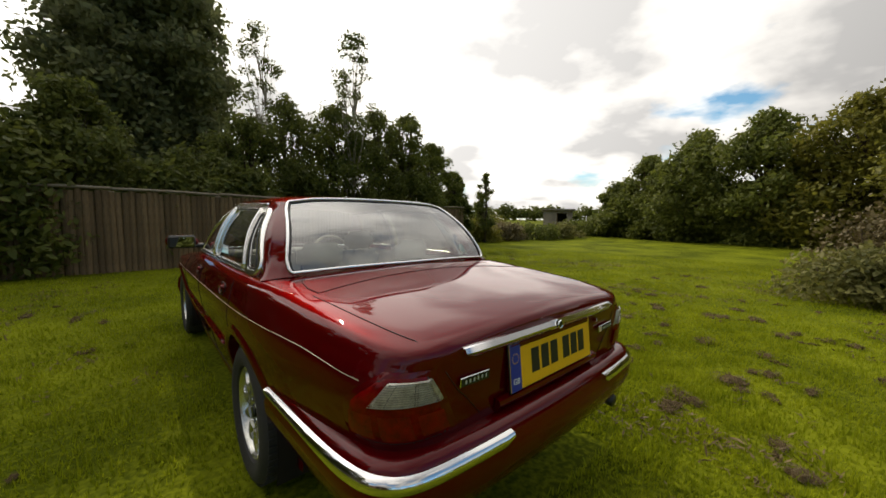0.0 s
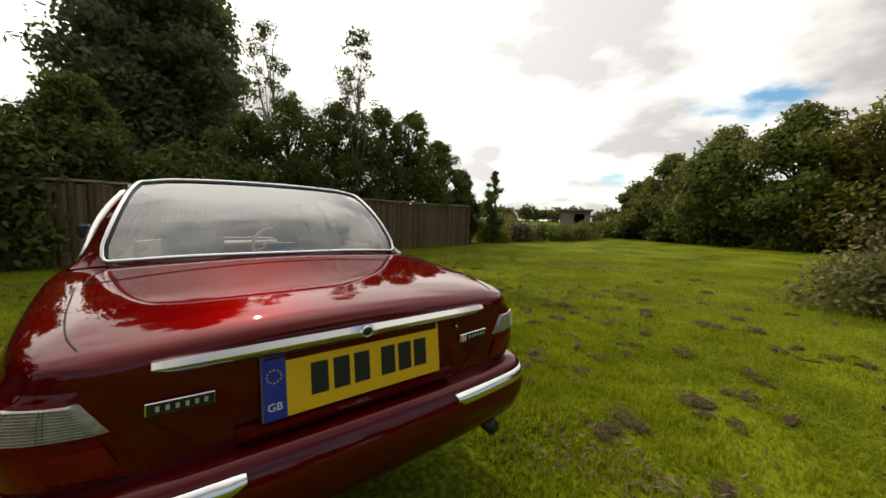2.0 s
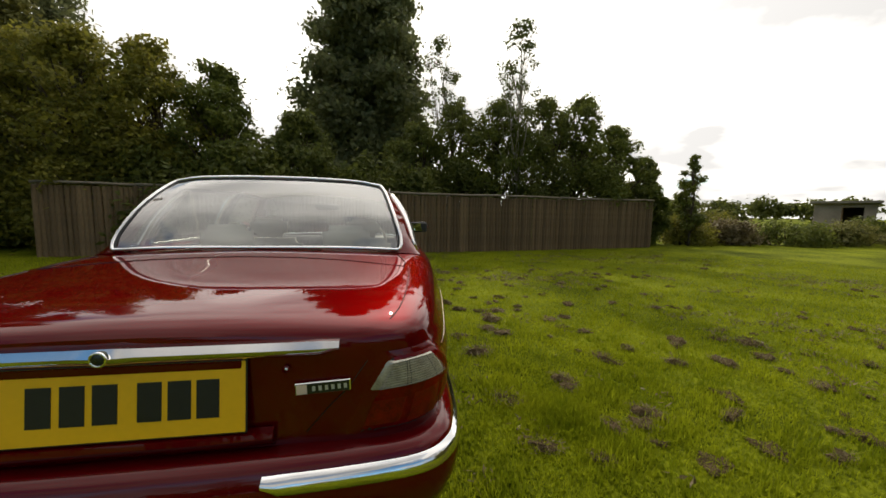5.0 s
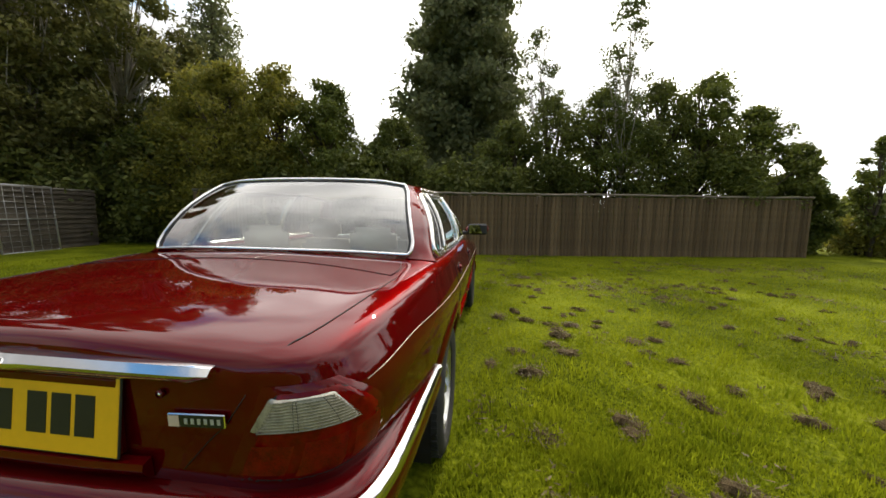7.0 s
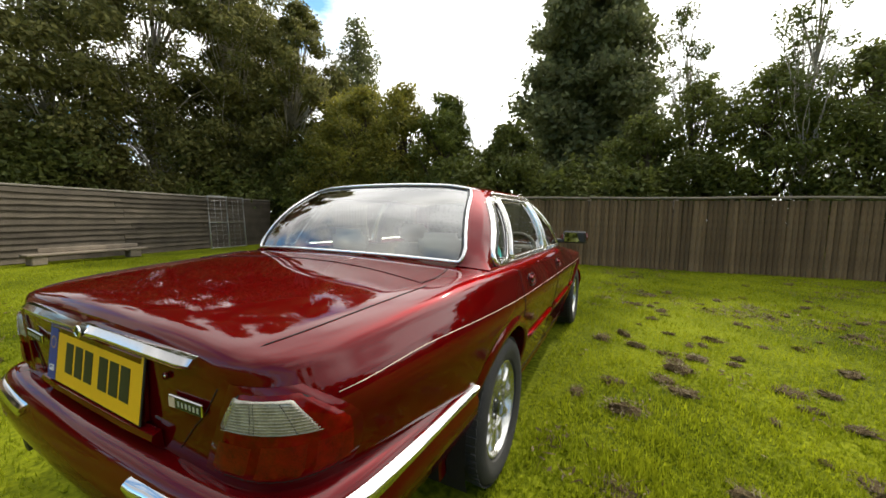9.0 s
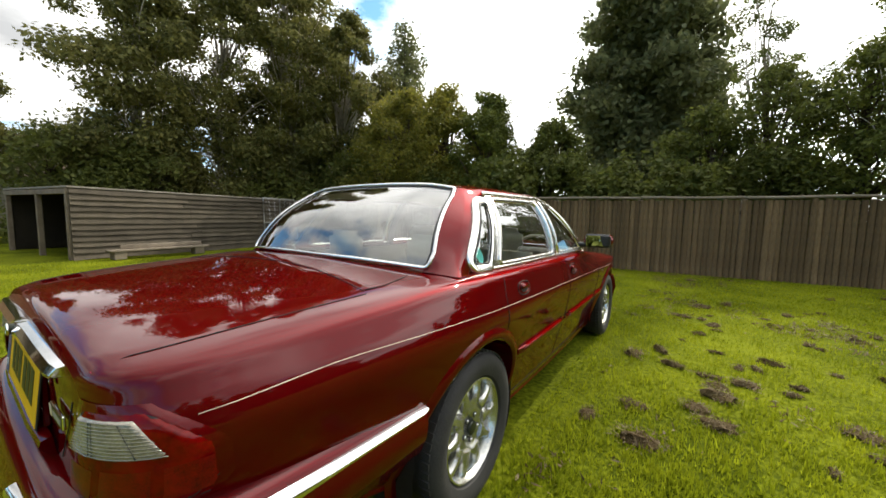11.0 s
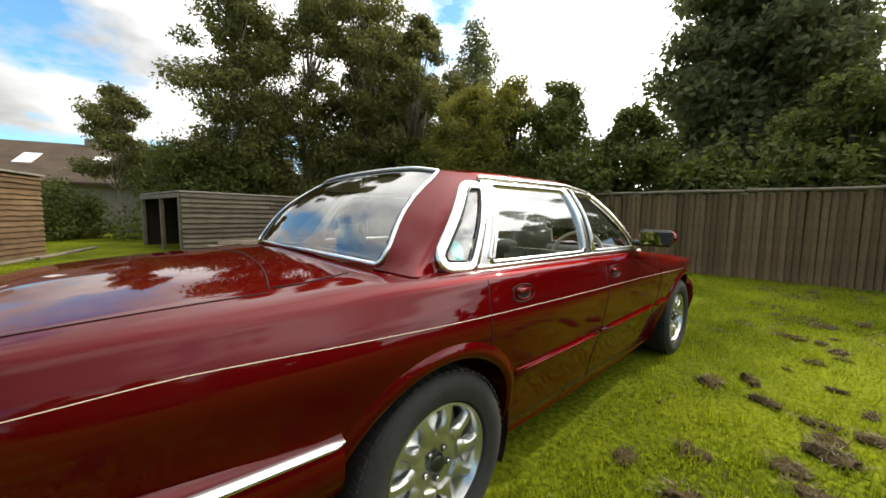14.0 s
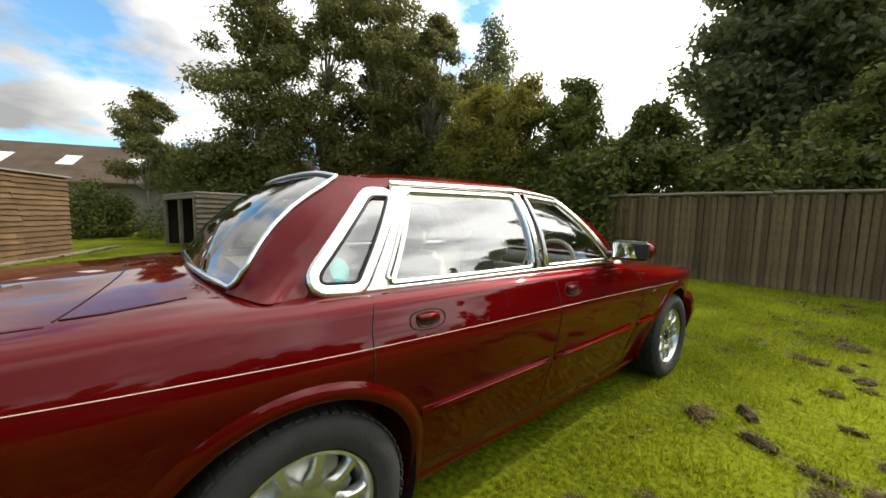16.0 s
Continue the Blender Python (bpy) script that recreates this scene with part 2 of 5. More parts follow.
def done(name, bm, mat, smooth=False):
    me = bpy.data.meshes.new(name)
    bm.normal_update()
    bm.to_mesh(me)
    bm.free()
    me.materials.append(mat)
    if smooth:
        for p in me.polygons:
            p.use_smooth = True
    return me


def box(name, dims, mat, bevel=0.0, jitter=0.0, rng=None):
    return done(name, box_data(*dims, bevel, jitter, rng), mat)


def tube_geom(path, radii, sides=8, closed=False, squash=None):
    """Rings round a path: verts, faces. radii: one for each point."""
    path = [Vector(p) for p in path]
    k = len(path)
    vs, fs = [], []
    ref = Vector((0, 0, 1))
    for i, p in enumerate(path):
        if closed:
            d = path[(i + 1) % k] - path[i - 1]
        else:
            d = path[min(i + 1, k - 1)] - path[max(i - 1, 0)]
        d.normalize()
        u = d.cross(ref)
        if u.length < 0.05:
            u = d.cross(Vector((0, 1, 0)))
        u.normalize()
        w = u.cross(d).normalized()
        for s in range(sides):
            a = 2 * math.pi * (s + 0.5) / sides
            ru, rw = (radii[i], radii[i]) if squash is None else (radii[i] * squash[0], radii[i] * squash[1])
            vs.append(p + u * math.cos(a) * ru + w * math.sin(a) * rw)
    for i in range(k if closed else k - 1):
        for s in range(sides):
            a, b = i * sides + s, i * sides + (s + 1) % sides
            c, d2 = ((i + 1) % k) * sides + (s + 1) % sides, ((i + 1) % k) * sides + s
            fs.append((a, b, c, d2))
    if not closed:
        fs.append(tuple(range(sides))[::-1])
        fs.append(tuple((k - 1) * sides + s for s in range(sides)))
    return vs, fs


def tube(name, path, radii, mat, sides=8, closed=False, squash=None):
    if isinstance(radii, (int, float)):
        radii = [radii] * len(path)
    return mesh_of(name, *tube_geom(path, radii, sides, closed, squash), mat, True)


# ---- the field ----
def ground_height(x, y):
    return 0.03 * math.sin(x * 0.31 + 0.5) * math.cos(y * 0.27) * min(1.0, math.hypot(x, y - 2.5) / 6)


def build_ground():
    xs = np.unique(np.concatenate([np.linspace(-30, 45, 151), np.linspace(-2500, 2500, 41)]))
    ys = np.unique(np.concatenate([np.linspace(-30, 45, 151), np.linspace(-2500, 2500, 41)]))
    vs = [(x, y, ground_height(x, y) if abs(x) < 60 and abs(y) < 60 else 0.0) for y in ys for x in xs]
    w = len(xs)
    fs = [(j * w + i, j * w + i + 1, (j + 1) * w + i + 1, (j + 1) * w + i) for j in range(len(ys) - 1) for i in range(w - 1)]
    g = new("ground", mesh_of("ground", vs, fs, GRASS_GROUND, True))
    tagged(g, "rough green field grass with worn brownish patches", "ground", kind="structure")


build_ground()

# ---- fence, sheds and far buildings ----
def along(a, b):
    """A frame whose x axis runs from a to b on the ground."""
    return pose(a[0], a[1], 0, 0, 0, math.degrees(math.atan2(b[1] - a[1], b[0] - a[0]))), math.hypot(b[0] - a[0], b[1] - a[1])


def build_paling_fence(a, b, height=1.84):
    rng = random.Random(4)
    m, length = along(a, b)
    fence = new("paling_fence")
    fence.matrix_basis = m
    tagged(fence, "long weathered grey-brown fence of upright half-round palings", "fence")
    shapes = []
    for k in range(6):
        r, lean = 0.056 + 0.008 * rng.random(), rng.uniform(-0.012, 0.012)
        vs, fs = [], []
        for z, s in ((-0.12, 1.0), (0.6, rng.uniform(0.9, 1.05)), (1.3, rng.uniform(0.9, 1.05)), (height - 0.05 + rng.uniform(-0.03, 0.02), 0.95)):
            for i in range(6):
                q = math.pi * i / 5
                vs.append((math.cos(q) * r * s + lean * z, -math.sin(q) * r * 0.85 * s, z))
        for j in range(3):
            for i in range(5):
                o = j * 6 + i
                fs.append((o, o + 1, o + 7, o + 6))
            fs.append((j * 6 + 5, j * 6, j * 6 + 6, j * 6 + 11))
        fs.append(tuple(range(18, 24)))
        shapes.append(mesh_of("paling", vs, fs, STAKE))
    x = 0.05
    while x < length:
        part("paling", shapes[rng.randrange(6)], fence, m=pose(x, rng.uniform(-0.012, 0.012), 0, 0, 0, rng.uniform(-6, 6)))
        x += rng.uniform(0.098, 0.114)
    for z, y in ((0.35, 0.05), (1.5, 0.05)):
        part("back_rail", box("back_rail", (0, y - 0.03, z - 0.045, length, y + 0.03, z + 0.045), BOARD_GREY, 0.008), fence)
    n = 9
    for i in range(n):
        p0, p1 = length * i / n, length * (i + 1) / n - 0.01
        part("top_rail", tube("top_rail", [(p0 + (p1 - p0) * k / 4, -0.01, height + 0.0 + 0.012 * math.sin(i * 2.1 + k)) for k in range(5)], 0.05, TIMBER, 8, squash=(1.0, 0.7)), fence)
    for i in range(n + 1):
        p0 = min(length - 0.06, length * i / n)
        part("post", tube("post", [(p0, 0.12, -0.2), (p0, 0.12, 1.0), (p0, 0.12, height - 0.04)], 0.06, TIMBER, 8), fence)
    return fence


FENCE_A, FENCE_B = (-7.8, 9.15), (10.85, 11.7)
build_paling_fence(FENCE_A, FENCE_B)


def boards(parent, length, z0, z1, pitch, mat, rng, side=-1, x_start=0.0, splits=3):
    """Overlapping horizontal boards with wavy lower edges on the face at y = 0."""
    z, row = z0, 0
    while z < z1 - 0.02:
        h = min(pitch * rng.uniform(0.9, 1.1), z1 - z)
        cuts = [0.0] + [length * (i + rng.uniform(-0.15, 0.15)) / splits for i in range(1, splits)] + [length]
        for s in range(splits):
            x0, x1 = x_start + cuts[s] + 0.004, x_start + cuts[s + 1] - 0.004
            k = 6
            vs, fs = [], []
            for i in range(k + 1):
                x = x0 + (x1 - x0) * i / k
                low = z - 0.012 + rng.uniform(-0.014, 0.014)
                for yy, zz in ((side * 0.060, low), (side * 0.010, z + h), (side * -0.012, z + h), (side * 0.008, low)):
                    vs.append((x, yy, zz))
            for i in range(k):
                for j in range(4):
                    q = i * 4
                    fs.append((q + j, q + (j + 1) % 4, q + 4 + (j + 1) % 4, q + 4 + j))
            fs += [(0, 1, 2, 3), (k * 4 + 3, k * 4 + 2, k * 4 + 1, k * 4)]
            part("board", mesh_of("board", vs, fs, mat), parent)
        z += h
        row += 1


def build_board_shed(a, b, depth, height, mat, name, label, pitch=0.16, opening=True, roof_over=0.12, seed=1):
    """A low timber shed: a boarded long face from a to b, plain ends, a flat felted roof."""
    rng = random.Random(seed)
    m, length = along(a, b)
    shed = new(name)
    shed.matrix_basis = m
    tagged(shed, label, "shed")
    wall = new("front_wall")
    wall.parent = shed
    boards(wall, length, 0.02, height - 0.03, pitch, mat, rng)
    # backing and inner faces carry the interior's shade in their colour
    part("backing", box("backing", (0.02, 0.03, 0, length - 0.02, 0.06, height - 0.02), SHADE_BOARD), shed)
    part("back_wall", box("back_wall", (0, depth - 0.05, 0, length, depth, height - 0.02), SHADE_BOARD), shed)
    part("end_wall", box("end_wall", (length - 0.05, 0.07, 0, length, depth - 0.06, height - 0.02), SHADE_BOARD if opening else mat), shed)
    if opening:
        part("inner_wall", box("inner_wall", (2.2, 0.07, 0, 2.25, depth - 0.06, height - 0.02), SHADE_BOARD), shed)
        for y in (0.1, depth * 0.45, depth - 0.12):
            part("post", box("post", (-0.03, y - 0.05, 0, 0.08, y + 0.05, height - 0.03), TIMBER, 0.01), shed)
        part("lintel", box("lintel", (-0.04, 0.02, height - 0.16, 0.07, depth, height - 0.035), TIMBER, 0.01), shed)
    else:
        part("end_wall", box("end_wall", (0, 0.07, 0, 0.05, depth - 0.06, height - 0.02), mat), shed)
    part("roof", box("roof", (-roof_over, -roof_over, height - 0.015, length + roof_over, depth + roof_over, height + 0.035), FELT, 0.01), shed)
    return shed


build_board_shed((-10.9, 1.85), (-12.2, 9.9), 4.2, 1.80, BOARD_GREY, "board_shed", "long low shed of weathered grey waney boards with an open end", 0.15, True, 0.03, 2)
build_board_shed((-7.9, -3.05), (-12.7, -1.0), 3.0, 2.12, BOARD_BROWN, "brown_shed", "brown timber shed with horizontal boards and a pale roof edge", 0.135, False, 0.10, 3)


def build_open_shelter():
    """The corner of a timber shelter with round posts, boarded at the back."""
    shelter = new("open_shelter")
    shelter.matrix_basis = pose(-6.5, -2.1, 0, 0, 0, -14)
    tagged(shelter, "open-fronted timber shelter with round posts and a deep roof edge", "shelter")
    for x, y in ((0, 0), (0, -3.2), (-1.9, -0.25), (-1.9, -3.2)):
        part("post", tube("post", [(x, y, -0.1), (x + 0.01, y, 1.2), (x, y, 2.20)], [0.07, 0.066, 0.062], TIMBER, 10), shelter)
    part("beam", box("beam", (-0.07, -3.5, 2.18, 0.07, 0.09, 2.29), TIMBER, 0.012), shelter)
    part("beam", box("beam", (-2.1, -0.07, 2.19, -0.08, 0.05, 2.28), TIMBER, 0.012), shelter)
    part("roof", box("roof", (-2.3, -3.8, 2.35, 0.28, 0.20, 2.44), FELT, 0.02), shelter)
    part("fascia", box("fascia", (0.24, -3.8, 2.28, 0.31, 0.22, 2.46), TIMBER, 0.01), shelter)
    part("fascia", box("fascia", (-2.3, 0.16, 2.28, 0.24, 0.22, 2.46), TIMBER, 0.01), shelter)
    rng = random.Random(8)
    wall = new("back_wall")
    wall.parent = shelter
    wall.matrix_basis = pose(-1.8, -3.4, 0, 0, 0, 90)
    boards(wall, 3.1, 0.05, 2.2, 0.15, BOARD_GREY, rng, -1, 0.0, 2)
    return shelter


build_open_shelter()


def build_farm_range():
    """A long low building with a tiled roof and roof lights."""
    h = new("farm_building")
    h.matrix_basis = pose(-32.0, -3.5, 0, 0, 0, 70)
    tagged(h, "long farm building with a brown tiled roof and roof lights", "building")
    L, W, E, R = 15.0, 4.0, 2.9, 5.3
    part("wall", box("wall", (-L, -W, 0, L, -W + 0.3, E), STONE), h)
    part("wall", box("wall", (-L, W - 0.3, 0, L, W, E), STONE), h)
    for x in (-L, L - 0.3):
        vs = [(x, -W, 0), (x, W, 0), (x, W, E), (x, 0, R - 0.1), (x, -W, E)]
        vs += [(p[0] + 0.3, p[1], p[2]) for p in vs]
        part("gable", mesh_of("gable", vs, [(0, 1, 2, 3, 4), (9, 8, 7, 6, 5)] + [(i, (i + 1) % 5, 5 + (i + 1) % 5, 5 + i) for i in range(5)], STONE), h)
    for s in (-1, 1):
        vs = [(-L - 0.3, s * (W + 0.4), E - 0.25), (L + 0.3, s * (W + 0.4), E - 0.25), (L + 0.3, 0, R), (-L - 0.3, 0, R)]
        vs += [(p[0], p[1], p[2] + 0.14) for p in vs]
        roof = part("roof", mesh_of("roof", vs, [(0, 1, 2, 3), (7, 6, 5, 4), (0, 4, 5, 1), (1, 5, 6, 2), (2, 6, 7, 3), (3, 7, 4, 0)], SLATE), h)
        for x in (-12, -8.8, -5.6, -2.4, 0.8, 4.0, 7.2, 10.4):
            y0, y1 = s * 2.6, s * 1.5
            z = lambda y: R + 0.17 - (R - E + 0.25) * abs(y) / (W + 0.4)
            vs = [(x, y0, z(y0)), (x + 0.8, y0, z(y0)), (x + 0.8, y1, z(y1)), (x, y1, z(y1))]
            vs += [(p[0], p[1], p[2] - 0.1) for p in vs]
            part("roof_light", mesh_of("roof_light", vs, [(0, 1, 2, 3), (7, 6, 5, 4), (0, 4, 5, 1), (1, 5, 6, 2), (2, 6, 7, 3), (3, 7, 4, 0)], WHITE_INK), roof, "pale roof light")
    for x in (-8, 3):
        part("ridge_vent", box("ridge_vent", (x, -0.25, R, x + 0.6, 0.25, R + 0.5), STONE, 0.03), h)
    return h


build_farm_range()


def build_hut():
    hut = new("block_hut")
    hut.matrix_basis = pose(29.5, 17.8, 0, 0, 0, -57)
    tagged(hut, "small flat-roofed grey block hut with a dark doorway", "hut")
    # the doorway wall faces -y
    part("wall", box("wall", (-1.3, -1.2, 0, -0.1, -1.0, 2.2), STONE, 0.01), hut)
    part("wall", box("wall", (0.8, -1.2, 0, 1.3, -1.0, 2.2), STONE, 0.01), hut)
    part("lintel", box("lintel", (-0.1, -1.2, 1.95, 0.8, -1.0, 2.2), STONE, 0.01), hut)
    part("wall", box("wall", (-1.3, -1.0, 0, -1.1, 4.0, 2.2), STONE, 0.01), hut)
    part("wall", box("wall", (1.1, -1.0, 0, 1.3, 4.0, 2.2), STONE, 0.01), hut)
    part("wall", box("wall", (-1.1, 3.8, 0, 1.1, 4.0, 2.2), STONE, 0.01), hut)
    part("roof", box("roof", (-1.5, -1.5, 2.2, 1.5, 4.2, 2.36), FELT, 0.02), hut)
    part("door_frame", box("door_frame", (-0.1, -1.22, 0, -0.03, -1.02, 1.95), BOARD_BROWN, 0.01), hut)
    return hut


build_hut()

# ---- trees and hedges ----
def leaf_cloud(clumps, count, size, rng, flat=0.5, shell=0.2):
    """Small pointed leaf quads in and on ellipsoid clumps; more of them near each clump's surface."""
    c = np.array([q[:3] for q in clumps], float)
    r = np.array([q[3:6] for q in clumps], float)
    wt = (r[:, 0] * r[:, 1] * r[:, 2]) ** (2 / 3)
    pick = rng.choice(len(clumps), count, p=wt / wt.sum())
    d = rng.normal(size=(count, 3))
    d /= np.linalg.norm(d, axis=1)[:, None]
    rad = rng.uniform(shell, 1.0, count) ** 0.5 * (1 + 0.24 * rng.normal(size=count))
    p = c[pick] + d * r[pick] * rad[:, None]
    n = d * 0.6 + rng.normal(size=(count, 3)) * 0.7 + np.array([0, 0, flat])
    n /= np.linalg.norm(n, axis=1)[:, None]
    t = np.cross(n, rng.normal(size=(count, 3)))
    t /= np.linalg.norm(t, axis=1)[:, None]
    u = np.cross(n, t)
    s = (size * rng.uniform(0.6, 1.4, count))[:, None]
    quad = np.stack([p - t * s, p + u * s * 0.5, p + t * s, p - u * s * 0.5], 1).reshape(-1, 3)
    return quad


def leaves_mesh(name, quad, mat):
    n = len(quad) // 4
    me = bpy.data.meshes.new(name)
    me.vertices.add(len(quad))
    me.vertices.foreach_set("co", quad.astype(np.float32).ravel())
    me.loops.add(n * 4)
    me.loops.foreach_set("vertex_index", np.arange(n * 4, dtype=np.int32))
    me.polygons.add(n)
    me.polygons.foreach_set("loop_start", np.arange(0, n * 4, 4, dtype=np.int32))
    me.polygons.foreach_set("loop_total", np.full(n, 4, dtype=np.int32))
    me.materials.append(mat)
    me.update(calc_edges=True)
    return me


def limb_path(a, b, sag, rng, k=5):
    a, b = Vector(a), Vector(b)
    return [a.lerp(b, i / (k - 1)) + Vector((rng.uniform(-1, 1), rng.uniform(-1, 1), rng.uniform(-0.3, 1))) * sag * math.sin(math.pi * i / (k - 1)) for i in range(k)]


def broadleaf(x, y, height, spread, leaf_mat, label, seed, leaves=7000, leaf=0.10, base=0.25, bark=None, trunk=0.14, clump_count=26, airy=0.32, name="tree", spire=False):
    """A tree on a tapered trunk, its limbs running out to ragged clumps of leaves."""
    rng, nr = random.Random(seed), np.random.default_rng(seed)
    bark = bark or BARK
    t = new(name)
    t.location = (x, y, ground_height(x, y) - 0.02)
    tagged(t, label, "tree")
    top = Vector((rng.uniform(-0.3, 0.3), rng.uniform(-0.3, 0.3), height * 0.93))
    path = limb_path((0, 0, -0.1), top, height * 0.03, rng, 7)
    stem = part("trunk", tube("trunk", path, [trunk * (1 - 0.9 * i / 6) + 0.012 for i in range(7)], bark, 8), t)
    clumps = []
    for i in range(clump_count):
        f = base + (1 - base) * (i + rng.random()) / clump_count
        w = spread * (math.sin(math.pi * min(1, (f - base * 0.6) / (1 - base * 0.6)) ** 0.75) ** 0.7 * 0.95 + 0.05)
        if spire:
            w = spread * min(1, (1.06 - f) * 2.4) ** 0.8
        a, rr = rng.uniform(0, 2 * math.pi), w * rng.uniform(0.25, 0.95)
        c = Vector((math.cos(a) * rr, math.sin(a) * rr, height * min(f, 0.97)))
        s = spread * airy * rng.uniform(0.6, 1.25) * (1.15 - 0.55 * f)
        if spire:
            s = rng.uniform(0.13, 0.32)
        clumps.append((*c, s * 1.15, s * 1.15, s * 0.85))
        start = path[min(5, max(1, int(f * 6 * 0.75)))]
        part("limb", tube("limb", limb_path(start, c, rr * 0.12, rng, 4), [trunk * 0.28 * (1 - 0.8 * k / 3) + 0.004 for k in range(4)], bark, 5), stem)
    part("crown", leaves_mesh("crown", leaf_cloud(clumps, leaves, leaf, nr), leaf_mat), t)
    return t


def conifer(x, y, height, spread, seed, label, leaves=16000, name="conifer", needle=0.075):
    rng, nr = random.Random(seed), np.random.default_rng(seed)
    t = new(name)
    t.location = (x, y, 0)
    tagged(t, label, "tree")
    stem = part("trunk", tube("trunk", [(0, 0, -0.1), (0.05, 0, height * 0.5), (0, 0.05, height)], [0.24, 0.14, 0.02], BARK, 8), t)
    clumps = []
    for i in range(120):
        f = 0.04 + 0.95 * (i + rng.random()) / 120
        w = spread * (1 - f ** 2.4) + 0.25
        a = i * 2.4 + rng.uniform(-0.4, 0.4)
        rr = w * rng.uniform(0.45, 1.0)
        c = Vector((math.cos(a) * rr, math.sin(a) * rr, height * f - rr * 0.10))
        s = (0.30 + 0.22 * w) * rng.uniform(0.75, 1.25)
        clumps.append((*c, s, s, s * 0.62))
        if i % 3 == 0:
            part("limb", tube("limb", [(0, 0, height * f), tuple(c)], [0.045, 0.01], BARK, 4), stem)
    # the dense dark middle of the tree
    for i in range(34):
        f = 0.03 + 0.90 * i / 34
        w = (spread * (1 - f ** 2.4) + 0.25) * 0.62
        clumps.append((rng.uniform(-0.3, 0.3), rng.uniform(-0.3, 0.3), height * f, w, w, 0.75))
    part("crown", leaves_mesh("crown", leaf_cloud(clumps, leaves, needle, nr, flat=0.1), NEEDLE), t)
    return t


def bush(x, y, rx, ry, height, leaf_mat, label, seed, leaves=5000, leaf=0.07, name="bush", lumps=22, turn=0.0, stems=14):
    """A thicket: many stems from the ground, clumps of leaves down to it."""
    rng, nr = random.Random(seed), np.random.default_rng(seed)
    t = new(name)
    t.matrix_basis = pose(x, y, ground_height(x, y), 0, 0, turn)
    tagged(t, label, "bush")
    clumps = []
    for i in range(lumps):
        a, q = rng.uniform(0, 2 * math.pi), math.sqrt(rng.random()) * 0.8
        cx, cy = math.cos(a) * q * rx, math.sin(a) * q * ry
        top = height * (1 - 0.55 * q ** 2) * rng.uniform(0.55, 1.0)
        s = rng.uniform(0.16, 0.30)
        for k in range(3):
            z = top * (0.25 + 0.3 * k)
            clumps.append((cx * (1.1 - 0.1 * k), cy * (1.1 - 0.1 * k), z, s * rx * 1.0 + 0.1, s * ry + 0.1, s * height * 0.75))
        if i < stems:
            part("stem", tube("stem", limb_path((cx * 0.5, cy * 0.5, -0.05), (cx, cy, top * 0.95), 0.15, rng, 4), [0.035, 0.026, 0.016, 0.005], BARK, 5), t)
    part("crown", leaves_mesh("crown", leaf_cloud(clumps, leaves, leaf, nr), leaf_mat), t)
    return t


# the wood behind the paling fence
broadleaf(13.1, 12.3, 3.8, 0.62, LEAF_MID, "thin young hawthorn beyond the end of the fence", 47, 3800, 0.062, 0.22, None, 0.05, 34, 0.34, "hawthorn")
conifer(-0.5, 19.2, 17.5, 3.1, 11, "tall broad dark conifer behind the paling fence", 112000, needle=0.135)
broadleaf(5.7, 12.9, 8.7, 1.25, LEAF_LIGHT, "slender birch with thin yellow-green leaves", 21, 6500, 0.05, 0.3, PALE_BARK, 0.05, 64, 0.24, "birch", True)
broadleaf(3.1, 16.5, 9.6, 1.35, LEAF_LIGHT, "slender birch with thin yellow-green leaves", 22, 6500, 0.05, 0.3, PALE_BARK, 0.05, 64, 0.24, "birch", True)
for i, (x, y, h, s, mat) in enumerate(((3.2, 13.7, 5.7, 2.0, LEAF_DARK), (5.1, 13.7, 5.8, 2.0, LEAF_MID), (7.0, 13.4, 6.0, 2.0, LEAF_DARK), (8.5, 13.3, 6.1, 1.8, LEAF_MID), (10.1, 13.2, 5.0, 1.5, LEAF_MID), (11.4, 13.0, 3.7, 1.0, LEAF_MID), (1.7, 13.2, 4.6, 1.7, LEAF_DARK))):
    broadleaf(x, y, h, s, mat, "dense green hawthorn tree behind the fence", 40 + i, 24000, 0.064, 0.06, None, 0.10, 95, 0.27, "hawthorn")
for i, (x, y, h, s, mat) in enumerate(((-2.3, 11.8, 4.4, 1.6, LEAF_DARK), (-4.7, 11.7, 5.7, 1.8, LEAF_MID), (-8.2, 11.3, 6.3, 2.4, LEAF_YELLOW), (-9.9, 12.2, 6.3, 2.4, LEAF_YELLOW), (-6.4, 11.5, 6.1, 2.0, LEAF_YELLOW))):
    broadleaf(x, y, h, s, mat, "dense hazel with yellowing leaves over the fence", 60 + i, 34000, 0.066, 0.06, None, 0.12, 100, 0.28, "hazel")
conifer(-12.4, 15.8, 12.3, 2.2, 14, "tall dark pine behind the hazels", 30000, "pine", 0.09)
for i, (x, y, h, s) in enumerate(((-18.6, 5.4, 14.6, 3.0), (-17.2, 8.2, 15.4, 3.2), (-15.8, 10.8, 15.6, 3.0), (-13.4, 12.6, 11.6, 2.7), (-17.6, 13.6, 13.0, 3.0))):
    broadleaf(x, y, h, s, LEAF_GREY, "tall grey-green willow with pale bare limbs", 70 + i, 44000, 0.092, 0.14, PALE_BARK, 0.12, 110, 0.26, "willow")
for i, (x, y) in enumerate(((-18.8, 2.6), (-17.2, 5.6), (-13.6, 11.6), (-11.6, 12.0), (-15.6, 9.2), (-18.4, 4.0))):
    broadleaf(x, y, 4.4, 2.2, LEAF_DARK, "dark elder thicket behind the shed", 80 + i, 11000, 0.09, 0.03, None, 0.1, 30, 0.44, "elder")
